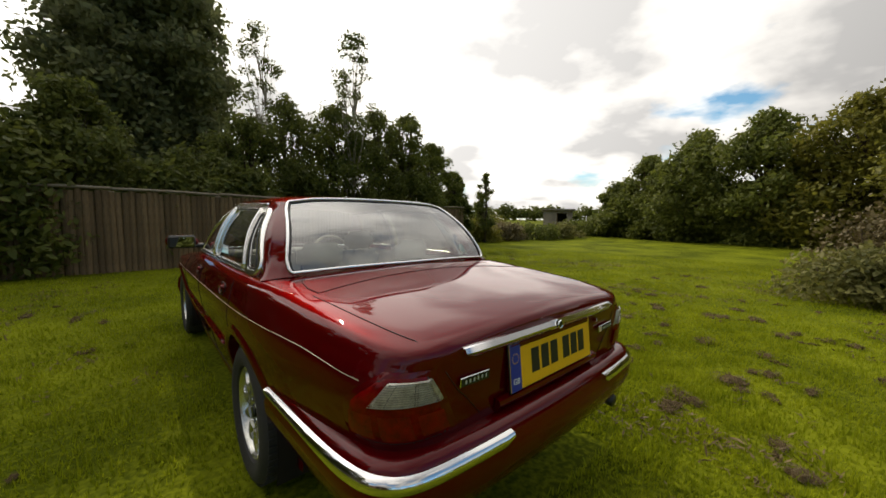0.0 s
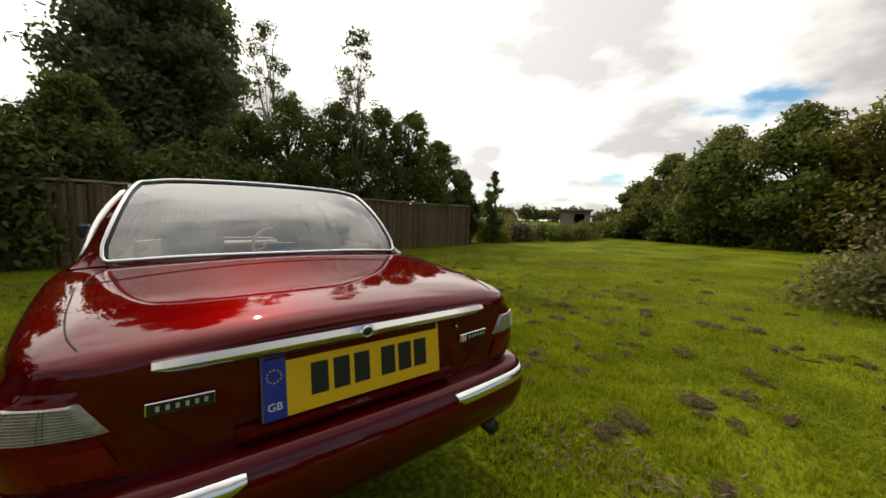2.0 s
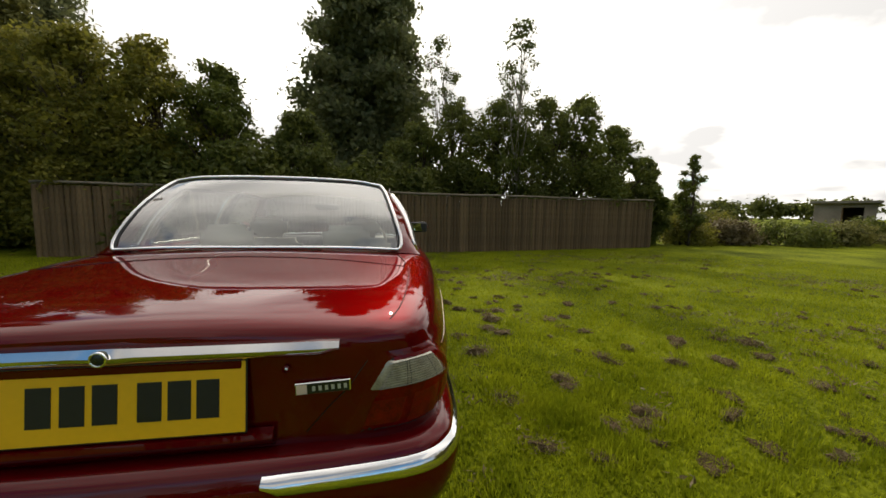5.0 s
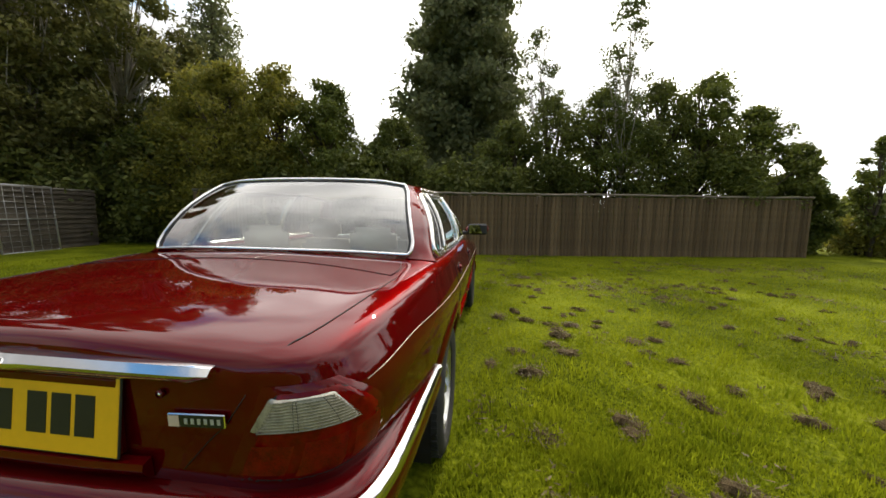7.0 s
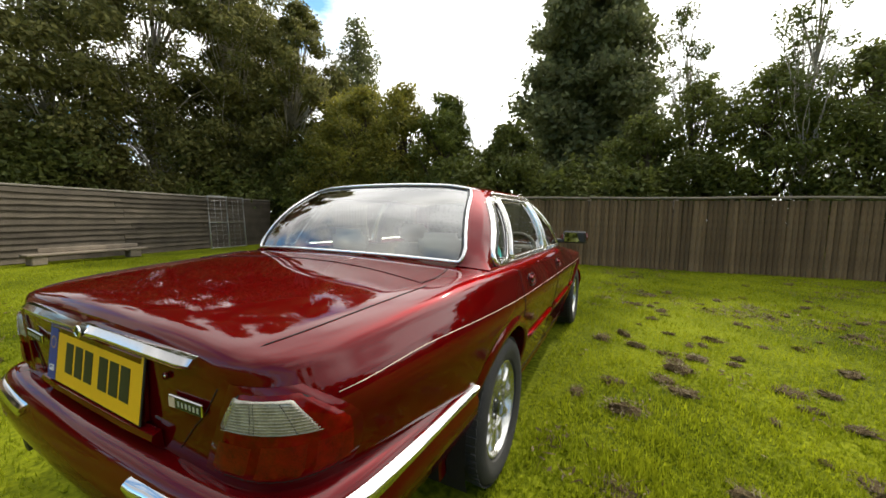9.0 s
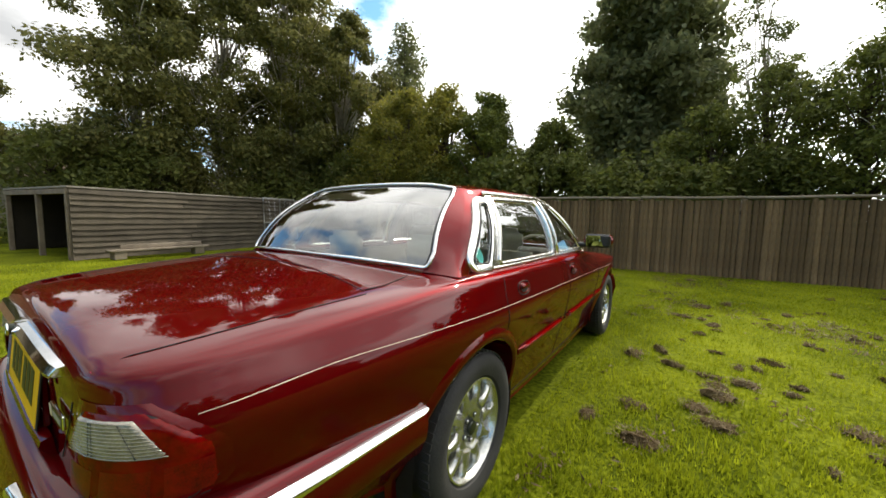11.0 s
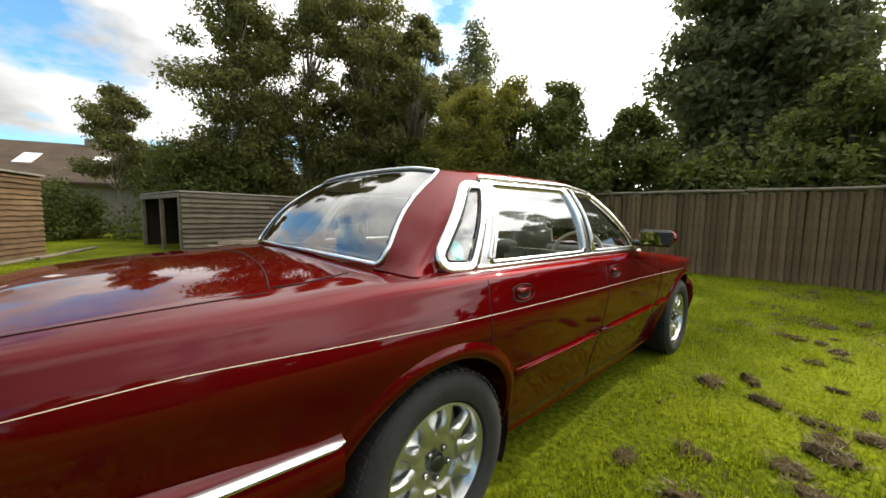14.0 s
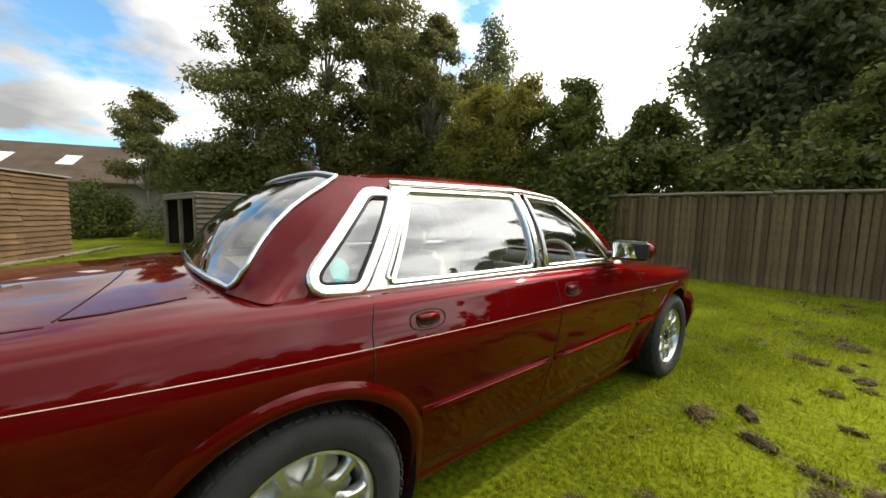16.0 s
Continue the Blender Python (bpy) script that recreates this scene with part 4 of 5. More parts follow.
        # quarter light, rear and front door windows, each framed in bright metal
        for nm, s0, s1, v0, v1 in (("quarter_window", 3.17, 3.80, 0.065, 0.79), ("rear_side_window", 4.075, 4.975, 0.03, 0.86), ("front_side_window", 6.04, 7.06, 0.03, 0.87)):
            g = part(nm, mesh_of(nm, *pane_grid(lambda u, v: house(s0 + (s1 - s0) * u, v0 + (v1 - v0) * v, 0.002, side), 14, 8), GLASS, True), car)
            g.visible_shadow = False
            if nm == "quarter_window":
                lp = soft_border(s0, s1, v0, v1, side, 0.006, ((0.26, 0.13), (0.10, 0.05), (0.12, 0.05), (0.20, 0.08)))
            else:
                lp = soft_border(s0, s1, v0, v1, side, 0.006, ((0.04, 0.08), (0.04, 0.08), (0.05, 0.10), (0.05, 0.10)))
            wide = 0.016
            if nm == "quarter_window":
                part("window_frame", ring_of("window_frame", lp, 0.042, side, BRIGHT_TRIM), g, "broad bright metal surround")
                part("window_seal", tube("window_seal", [p + Vector((side * 0.004, 0, 0.002)) for p in lp], 0.005, BLACK_TRIM, 6, True), g)
                continue
            part("window_frame", tube("window_frame", lp, wide, BRIGHT_TRIM, 8, True, squash=(0.5, 1.0)), g, "bright metal frame")
            part("window_seal", tube("window_seal", [p + Vector((side * 0.0035, 0, 0)) for p in lp], 0.005, BLACK_TRIM, 6, True), g)
        outer = [house(q, 0.0, 0.008, side) for q in np.linspace(3.82, 7.2, 44)]
        part("waist_moulding", tube("waist_moulding", outer, 0.011, BRIGHT_TRIM, 6, squash=(0.7, 1.0)), car, "bright waist moulding")
        gut = [house(q, 0.94, 0.010, side) for q in np.linspace(3.74, 7.2, 44)] + [house(7.2, v, 0.01, side) for v in np.linspace(0.88, 0.0, 8)]
        part("drip_moulding", tube("drip_moulding", gut, 0.014, BRIGHT_TRIM, 6, squash=(0.5, 1.0)), car, "bright roof drip moulding")
        for q, nm in ((3.98, "door_post_trim"), (5.5, "door_post_trim")):
            band = solid(nm, *pane_grid(lambda u, v: house(q + (u - 0.5) * (0.26 if q < 4 else 0.5), 0.0 + 0.93 * v, 0.007, side), 3, 8), BRIGHT_TRIM, 0.006)
            part(nm, band, car, "bright door post trim")
        part("door_gap", tube("door_gap", [house(3.90, v, 0.0075, side) for v in np.linspace(-0.02, 0.92, 12)], 0.0035, BLACK_TRIM, 5), car)


build_glasshouse()

# ---- the car's bumpers, lamps, wheels and trim ----
def swept(path, prof, closed_ends=True):
    """A profile of (outward, z) pairs carried along a plan path of (x, y); outward is to the path's right-hand side."""
    vs, fs = [], []
    n, k = len(path), len(prof)
    for i, (x, y) in enumerate(path):
        a, b = path[max(i - 1, 0)], path[min(i + 1, n - 1)]
        t = Vector((b[0] - a[0], b[1] - a[1], 0)).normalized()
        o = Vector((t.y, -t.x, 0))
        for off, z in prof:
            vs.append((x + o.x * off, y + o.y * off, z))
    for i in range(n - 1):
        for j in range(k):
            fs.append((i * k + j, i * k + (j + 1) % k, (i + 1) * k + (j + 1) % k, (i + 1) * k + j))
    fs += [tuple(range(k)), tuple((n - 1) * k + j for j in range(k))[::-1]]
    return vs, fs


def smooth_path(pts, n=8):
    p = [Vector((*q, 0)) if len(q) == 2 else Vector(q) for q in pts]
    p = [p[0] * 2 - p[1]] + p + [p[-1] * 2 - p[-2]]
    out = []
    for i in range(1, len(p) - 2):
        a, b, c, d = p[i - 1], p[i], p[i + 1], p[i + 2]
        for s in range(n):
            u = s / n
            out.append(0.5 * (2 * b + (c - a) * u + (2 * a - 5 * b + 4 * c - d) * u * u + (3 * b - a - 3 * c + d) * u ** 3))
    out.append(p[-2])
    return out


def fixed_normals(me):
    bm = bmesh.new()
    bm.from_mesh(me)
    bmesh.ops.recalc_face_normals(bm, faces=bm.faces[:])
    for e in bm.edges:
        if len(e.link_faces) == 2 and e.calc_face_angle(0) > radians(42):
            e.smooth = False
    bm.to_mesh(me)
    bm.free()
    return me


REAR_PLAN = [(0.822, 0.900), (0.816, 0.70), (0.806, 0.42), (0.789, 0.22), (0.752, 0.098), (0.668, 0.030), (0.48, 0.004), (0.25, -0.006), (0.0, -0.010)]
full = REAR_PLAN + [(-x, y) for x, y in REAR_PLAN[-2::-1]]
rear_path = [(p.x, p.y) for p in smooth_path(full, 7)]
# outward is behind the car: run from its left to its right
rear_path = rear_path[::-1]
def fall(y):
    """The bumper's side blades run slightly downhill towards the wheels."""
    return 0.020 * min(1.0, max(0.0, (y - 0.08) / 0.83))


shell_vs, shell_fs = swept(rear_path, [(-0.11, 0.662), (-0.040, 0.660), (-0.014, 0.648), (-0.004, 0.632), (0.010, 0.590), (0.016, 0.572), (0.010, 0.520), (-0.016, 0.455), (-0.07, 0.405), (-0.12, 0.395)])
shell_vs = [(x, y, z - fall(y)) for x, y, z in shell_vs]
bumper = part("rear_bumper", fixed_normals(mesh_of("rear_bumper", shell_vs, shell_fs, PAINT, True)), car)


def strip_on(path, lo, hi, proud, mat, name, parent, label=""):
    """A bright strip, deepest at the corner and thinner to both ends."""
    mid = (lo + hi) / 2
    prof = [(proud - 0.022, hi + 0.002), (proud - 0.008, hi - 0.003), (proud + 0.003, mid + 0.004), (proud + 0.005, mid - 0.010), (proud, lo + 0.002), (proud - 0.014, lo)]
    vs, fs = swept(path, prof)
    k = len(prof)
    for i in range(len(vs)):
        x, y = path[i // k]
        f = min(1.25, 0.60 + 0.65 * math.exp(-((y - 0.16) / 0.30) ** 2))
        if i // k in (0, len(path) - 1):
            f *= 0.5
        vs[i] = (vs[i][0], vs[i][1], hi + (vs[i][2] - hi) * f - fall(y))
    return part(name, fixed_normals(mesh_of(name, vs, fs, mat, True)), parent, label)


for side in (-1, 1):
    half = [p for p in rear_path if p[0] * side > 0.298]
    strip_on(half, 0.590, 0.630, 0.014, CHROME, "bumper_trim", bumper, "chrome bumper trim")
FRONT_PLAN = [(0.845, 4.50), (0.815, 4.68), (0.74, 4.86), (0.60, 4.97), (0.38, 5.02), (0.0, 5.035)]
ff = FRONT_PLAN + [(-x, y) for x, y in FRONT_PLAN[-2::-1]]
part("front_bumper", fixed_normals(mesh_of("front_bumper", *swept([(p.x, p.y) for p in smooth_path(ff, 6)], [(-0.14, 0.60), (-0.02, 0.60), (0.0, 0.56), (0.01, 0.48), (-0.02, 0.34), (-0.08, 0.26), (-0.2, 0.25)]), PAINT, True)), car)
for side in (-1, 1):
    part("headlamp", tube("headlamp", [(side * 0.56, 4.78, 0.66), (side * 0.56, 4.90, 0.66)], [0.085, 0.07], LENS_CLEAR, 16), car, "round clear headlamp")
part("grille", box("grille", (-0.26, 4.93, 0.56, 0.26, 5.0, 0.74), CHROME, 0.03), car, "chrome radiator grille")


@functools.lru_cache(maxsize=None)
def plan_at(z, y_end=0.42):
    """The body's outline round its right rear corner at height z, from the middle outwards."""
    pts = [(0.0, 0.07), (0.2, 0.07), (0.4, 0.07)] + [(side_x(y, z), y) for y in (0.0701, 0.075, 0.08, 0.09, 0.10, 0.115, 0.13, 0.15, 0.17, 0.195, 0.22, 0.25, 0.28, 0.32, 0.37, y_end)]
    return np.array(pts)


def on_corner(s, z, out, side):
    """A point on the rear corner, s metres round from the middle, lifted off the body by out."""
    def at(s, z):
        p = plan_at(round(float(z), 4))
        d = np.concatenate([[0], np.cumsum(np.hypot(*np.diff(p, axis=0).T))])
        return np.array((np.interp(s, d, p[:, 0]), np.interp(s, d, p[:, 1]), z))
    q = at(s, z)
    n = np.cross(at(s + 0.012, z) - at(s - 0.012, z), at(s, z + 0.01) - at(s, z - 0.01))
    n /= max(1e-9, np.linalg.norm(n))
    q = q + n * out
    return Vector((q[0] * side, q[1], q[2]))


def lamp_edge(z):
    """Inner and outer ends of the rear lamp's white lens at height z."""
    f = min(1.0, max(0.0, (z - 0.785) / 0.085))
    return 0.545 + 0.045 * f, WHITE_OUT - 0.085 * f ** 1.25


def red_edge(z):
    """Inner and outer ends of the whole lamp at height z: its outer edge sweeps in towards the top."""
    f = (z - 0.680) / 0.205
    sweep = 0.150 * max(0.0, (z - 0.785) / 0.10) ** 1.3 + 0.15 * max(0.0, 0.16 - f)
    return 0.505 + 0.085 * f, LAMP_OUT - sweep


def corner_reach(y_to, z=0.80):
    p = plan_at(z)
    d = np.concatenate([[0], np.cumsum(np.hypot(*np.diff(p, axis=0).T))])
    return float(np.interp(y_to, p[3:, 1], d[3:]))


LAMP_OUT, WHITE_OUT = corner_reach(0.262), corner_reach(0.196)
for side in (-1, 1):
    lamp = new("rear_lamp")
    lamp.parent = car

    def patch(z0, z1, out, inset, ends, nu=30, nv=12):
        def f(u, v):
            z = z0 + (z1 - z0) * v
            a, b = ends(z)
            a, b = a + inset, b - inset
            edge = min(1.0, 7 * min(u, 1 - u, v + 0.05, 1.05 - v))
            return on_corner(a + (b - a) * u, z, out * edge, side)
        return pane_grid(f, nu, nv)
    part("surround", fixed_normals(mesh_of("surround", *patch(0.674, 0.886, 0.006, -0.012, red_edge), PAINT, True)), lamp)
    part("seal", fixed_normals(mesh_of("seal", *patch(0.680, 0.878, 0.0085, 0.000, red_edge), DARK_GAP, True)), lamp)
    red = part("red_lens", fixed_normals(mesh_of("red_lens", *patch(0.684, 0.874, 0.011, 0.005, red_edge), LENS_RED, True)), lamp, "dark red tail lens")
    clear = part("clear_lens", fixed_normals(mesh_of("clear_lens", *patch(0.790, 0.864, 0.0145, 0.0, lamp_edge, 44), LENS_CLEAR, True)), lamp, "clear ribbed indicator lens")
    for k in range(11):
        z = 0.7945 + 0.0061 * k
        a, b = lamp_edge(z)
        part("lens_rib", tube("lens_rib", [on_corner(a + 0.022 + (b - a - 0.044) * i / 16, z + 0.003 * math.sin(math.pi * i / 16), 0.0146, side) for i in range(17)], 0.0013, LENS_RIB, 5), clear)
    for u in (0.36, 0.40, 0.72):
        pts = []
        for i in range(7):
            z = 0.796 + 0.062 * i / 6
            a, b = lamp_edge(z)
            pts.append(on_corner(a + (b - a) * u, z, 0.0148, side))
        part("lens_joint", tube("lens_joint", pts, 0.0009, DARK_GAP, 4), clear)
    # darker and brighter chambers behind the red
    for u0, u1, z0, z1 in ((0.06, 0.30, 0.700, 0.765), (0.36, 0.62, 0.696, 0.770), (0.68, 0.93, 0.700, 0.770)):
        def chamber(u, v, u0=u0, u1=u1, z0=z0, z1=z1):
            z = z0 + (z1 - z0) * v
            a, b = red_edge(z)
            return on_corner(a + (b - a) * (u0 + (u1 - u0) * u), z, 0.0115 + 0.002 * math.sin(math.pi * u) * math.sin(math.pi * v), side)
        part("reflector", fixed_normals(mesh_of("reflector", *pane_grid(chamber, 8, 5), LENS_BRIGHT, True)), red)

# boot lid: chrome plinth over the plate, plate, badges, seams
pl = [(-0.481, 0.0), (-0.44, 0.006), (-0.3, 0.008), (-0.06, 0.008), (-0.03, 0.012), (0.0, 0.014), (0.03, 0.012), (0.06, 0.008), (0.3, 0.008), (0.44, 0.006), (0.481, 0.0)]
vs, fs = [], []
for x, b in pl:
    e = 1.0 if abs(x) < 0.45 else 0.35
    vs += [(x, 0.072, 0.926 + b * 0.4), (x, 0.058 - b, 0.924 + b * 0.5), (x, 0.046 - b, 0.912), (x, 0.050 - b, 0.912 - 0.012 * e), (x, 0.058 - b, 0.912 - 0.020 * e), (x, 0.074, 0.912 - 0.024 * e)]
for i in range(len(pl) - 1):
    for j in range(6):
        fs.append((i * 6 + j, i * 6 + (j + 1) % 6, i * 6 + 6 + (j + 1) % 6, i * 6 + 6 + j))
fs += [tuple(range(6)), tuple(60 + j for j in range(6))[::-1]]
plinth = part("plate_plinth", fixed_normals(mesh_of("plate_plinth", vs, fs, CHROME, True)), car, "chrome plinth above the number plate")
part("roundel", tube("roundel", [(0, 0.060, 0.914), (0, 0.030, 0.913), (0, 0.026, 0.913)], [0.015, 0.015, 0.011], BADGE, 18), plinth, "round dark badge")
part("roundel_ring", tube("roundel_ring", [(0.015 * math.cos(a), 0.028, 0.913 + 0.015 * math.sin(a)) for a in np.linspace(0, 2 * math.pi, 20, endpoint=False)], 0.003, CHROME, 6, True), plinth)
# the recess round the plate, then the plate, leaning with the lid
part("plate_recess", box("plate_recess", (-0.268, 0.056, 0.715, 0.268, 0.0695, 0.885), PAINT, 0.003), car)
part("lid_lip", fixed_normals(mesh_of("lid_lip", *swept([(-0.33, 0.062), (-0.2, 0.056), (0.2, 0.056), (0.33, 0.062)], [(0.0, 0.716), (0.02, 0.710), (0.024, 0.697), (0.012, 0.676), (-0.006, 0.665)]), PAINT, True)), car)
plate = part("number_plate", box("number_plate", (-0.2745, -0.003, -0.084, 0.2745, 0.003, 0.084), PLATE_YELLOW, 0.002), car, "yellow rear number plate with a blue band", pose(0, 0.051, 0.8020, -7, 0, 0))
part("blue_band", box("blue_band", (-0.2735, -0.0042, -0.083, -0.2165, -0.0034, 0.083), PLATE_BLUE), plate, "blue band with a ring of stars")
part("plate_edge", box("plate_edge", (-0.2775, -0.0015, -0.087, 0.2775, 0.0045, 0.087), BLACK_TRIM, 0.002), plate)
# characters become plain bars of their size
for x0, x1 in ((-0.154, -0.104), (-0.092, -0.042), (-0.031, 0.020), (0.055, 0.106), (0.115, 0.165), (0.173, 0.223)):
    part("plain_bar", box("plain_bar", (x0, -0.0042, -0.0445, x1 - 0.003, -0.0034, 0.0445), INK), plate)


def lettering(name, text, size, m, mat, parent, depth=0.0006):
    cu = bpy.data.curves.new(name, "FONT")
    cu.body, cu.size, cu.extrude, cu.align_x, cu.align_y = text, size, depth, "CENTER", "CENTER"
    tmp = new(name, cu)
    bpy.context.view_layer.update()
    me = bpy.data.meshes.new_from_object(tmp.evaluated_get(bpy.context.evaluated_depsgraph_get()))
    bpy.data.objects.remove(tmp)
    me.materials.clear()
    me.materials.append(mat)
    return part(name, me, parent, "", m)


lettering("country_letters", "GB", 0.028, pose(-0.245, -0.0050, -0.050, 90, 0, 0), WHITE_INK, plate)
for k in range(12):
    a = 2 * math.pi * k / 12
    part("star", tube("star", [(-0.245 + 0.017 * math.cos(a), -0.0042, 0.03 + 0.017 * math.sin(a)), (-0.245 + 0.017 * math.cos(a), -0.0050, 0.03 + 0.017 * math.sin(a))], 0.0022, PLATE_YELLOW, 6), plate)
for x0, x1, z0, z1, slant, green in ((-0.496, -0.368, 0.802, 0.832, 2, False), (0.377, 0.507, 0.794, 0.824, -3, True)):
    b = part("badge", box("badge", (-0.064, -0.003, -0.015, 0.064, 0.003, 0.015), CHROME, 0.002), car, "small chrome-edged dark badge", pose((x0 + x1) / 2, 0.060, (z0 + z1) / 2, 0, slant, 0))
    part("badge_field", box("badge_field", (-0.061, -0.0042, -0.0125, 0.061, -0.0032, 0.0125), BADGE), b)
    for k in range(6):
        q = -0.046 + (0.022 if green else 0.0) + (0.0145 if green else 0.0175) * k
        part("plain_bar", box("plain_bar", (q, -0.0050, -0.006, q + 0.007, -0.0044, 0.006), WIRE), b)
    if green:
        part("badge_square", box("badge_square", (-0.060, -0.0050, -0.012, -0.036, -0.0044, 0.012), STRIPE), b)
part("boot_lock", tube("boot_lock", [(0.36, 0.066, 0.858), (0.36, 0.060, 0.858)], 0.009, PAINT, 10), car)
part("boot_lock", tube("boot_lock", [(0.36, 0.0605, 0.858), (0.36, 0.0595, 0.858)], 0.004, CHROME, 8), car)


COACH_Z = curve_of([(0.22, 0.851), (0.58, 0.872), (0.97, 0.864), (1.45, 0.849), (2.05, 0.838), (3.0, 0.823), (4.1, 0.79)])


def seam(name, pts, r=0.0019, mat=None):
    return part(name, tube(name, pts, r, mat or DARK_GAP, 5), car)


for side in (-1, 1):
    lid = [(side * (EDGE(y) - 0.004), y, EDGE_Z(y) + 0.0012) for y in np.linspace(0.150, 0.755, 26)]
    back = [(side * x, y, z) for x, y, z in ((0.545, 0.073, 0.885), (0.560, 0.083, 0.915), (0.578, 0.10, 0.937), (0.596, 0.13, 0.948))]
    low = [(side * 0.545, 0.069, 0.868), (side * 0.50, 0.068, 0.80), (side * 0.46, 0.068, 0.76), (side * 0.40, 0.068, 0.69)]
    seam("lid_seam", back + lid)
    seam("lid_seam", low, 0.0012)
    part("lid_buffer", tube("lid_buffer", [(side * 0.668, 0.772, 0.982), (side * 0.668, 0.772, 0.990)], [0.012, 0.009], WHITE_INK, 8), car, "small pale rubber buffer")
seam("lid_front_seam", [(x, 0.765 + 0.10 * (1 - (x / 0.664) ** 2), top_z(x, 0.765 + 0.10 * (1 - (x / 0.664) ** 2)) + 0.001) for x in np.linspace(-0.664, 0.664, 41)])
for side in (-1, 1):
    seam("deck_seam", [(side * x, y, top_z(x, y) + 0.001) for x, y in ((0.66, 0.775), (0.668, 0.86), (0.655, 0.96), (0.64, 1.02))], 0.0025)
    # door seams follow the body's side
    def side_line(pts, out=0.0006):
        return [(side * (side_x(y, z) + out), y, z) for y, z in pts]
    rear_cut = [(1.470 + 0.25 * max(0.0, z - 0.90), z) for z in np.linspace(0.995, 0.72, 12)] + [(1.475 + 0.185 * q, 0.72 - 0.16 * q ** 1.4) for q in np.linspace(0.1, 1, 8)] + [(1.66 + 0.05 * q, 0.56 - 0.28 * q) for q in np.linspace(0.1, 1, 8)]
    seam("rear_door_seam", side_line(rear_cut))
    seam("middle_door_seam", side_line([(2.47 + 0.01 * q, 0.99 - 0.71 * q) for q in np.linspace(0, 1, 26)]))
    seam("front_door_seam", side_line([(3.40 + 0.05 * math.sin(3 * q), 0.955 - 0.675 * q) for q in np.linspace(0, 1, 26)]))
    seam("sill_seam", side_line([(1.70 + 1.75 * q, 0.285) for q in np.linspace(0, 1, 20)]))
    part("coachline", tube("coachline", side_line([(y, COACH_Z(y)) for y in np.linspace(0.22, 4.1, 60)], 0.0002), 0.0013, STRIPE, 5), car, "thin pale coachline")
    for y0, y1 in ((1.672, 2.462), (2.49, 3.40), (3.46, 3.74)):
        pr = []
        n = 14
        for i in range(n + 1):
            y = y0 + (y1 - y0) * i / n
            for o, z in ((-0.004, 0.580), (0.014, 0.575), (0.018, 0.562), (0.014, 0.548), (-0.004, 0.542)):
                t = min(1.0, 8 * min(i / n, 1 - i / n) + 0.3)
                pr.append((side * (side_x(y, 0.562) + o * t), y, z))
        fs = [(i * 5 + j, i * 5 + j + 1, i * 5 + j + 6, i * 5 + j + 5) for i in range(n) for j in range(4)] + [tuple(range(5)), tuple(n * 5 + j for j in range(5))]
        part("rubbing_strip", fixed_normals(mesh_of("rubbing_strip", pr, fs, PAINT, True)), car)
        part("strip_insert", tube("strip_insert", [(side * (side_x(y, 0.562) + 0.0165), y, 0.570) for y in np.linspace(y0 + 0.03, y1 - 0.01, 10)], 0.004, PAINT, 5), car)
    # flared lips of the wheel arches
    for wy, wz in WHEELS:
        prof = ((-0.004, -0.030), (-0.003, 0.006), (0.006, 0.014), (0.022, 0.015), (0.038, 0.009), (0.054, -0.001))
        vs, n = [], 48
        for a in np.linspace(radians(-14), radians(194), n):
            fade = min(1.0, math.sin(max(0.0, min(math.pi, (a + radians(14)) / radians(208) * math.pi))) * 2.2 + 0.12)
            for dr, out in prof:
                y, z = wy + (ARCH + dr) * math.cos(a), wz + (ARCH + dr) * math.sin(a)
                vs.append((side * (side_x(y, max(z, 0.30)) + (out * fade if out > 0 else out)), y, z))
        fs = [(i * 6 + j, i * 6 + j + 1, i * 6 + j + 7, i * 6 + j + 6) for i in range(n - 1) for j in range(5)]
        part("arch_lip", fixed_normals(mesh_of("arch_lip", vs, fs, PAINT, True)), car)
        well, k = [], 26
        for a in np.linspace(radians(-25), radians(205), k):
            for x in (0.40, 0.60, 0.80):
                well.append((side * x, wy + (ARCH + 0.006) * math.cos(a), wz + (ARCH + 0.006) * math.sin(a)))
        fs = [(i * 3 + j, i * 3 + j + 1, i * 3 + j + 4, i * 3 + j + 3) for i in range(k - 1) for j in range(2)] + [tuple(3 * i for i in range(k))]
        part("wheel_well", mesh_of("wheel_well", well, fs, DARK_GAP), car, "black inner wheel arch")
    # door handles in oval recesses
    for y in (1.685, 2.60):
        z = 0.902
        x = side_x(y, z)
        tilt = math.degrees(math.atan2(side_x(y, 0.87) - side_x(y, 0.935), 0.065))
        m = pose(side * x, y, z, 0, -side * tilt, 0)
        ring = [(side * 0.001, 0.076 * math.cos(a) * (1 if abs(math.cos(a)) < 0.9 else 0.98), 0.034 * math.copysign(abs(math.sin(a)) ** 0.7, math.sin(a))) for a in np.linspace(0, 2 * math.pi, 30, endpoint=False)]
        h = part("door_handle", tube("door_handle", ring, 0.0024, DARK_GAP, 5, True), car, "", m)
        cup = [(side * 0.002, 0.048 * math.cos(a), 0.025 * math.copysign(abs(math.sin(a)) ** 0.7, math.sin(a))) for a in np.linspace(0, 2 * math.pi, 24, endpoint=False)]
        part("handle_cup", mesh_of("handle_cup", cup, [tuple(range(24))], DARK_GAP), h)
        part("handle_flap", done("handle_flap", box_data(min(side * 0.002, side * 0.014), -0.044, -0.004, max(side * 0.002, side * 0.014), 0.044, 0.020, 0.005), PAINT, True), h)
        part("handle_ring", tube("handle_ring", cup, 0.003, PAINT, 6, True), h)
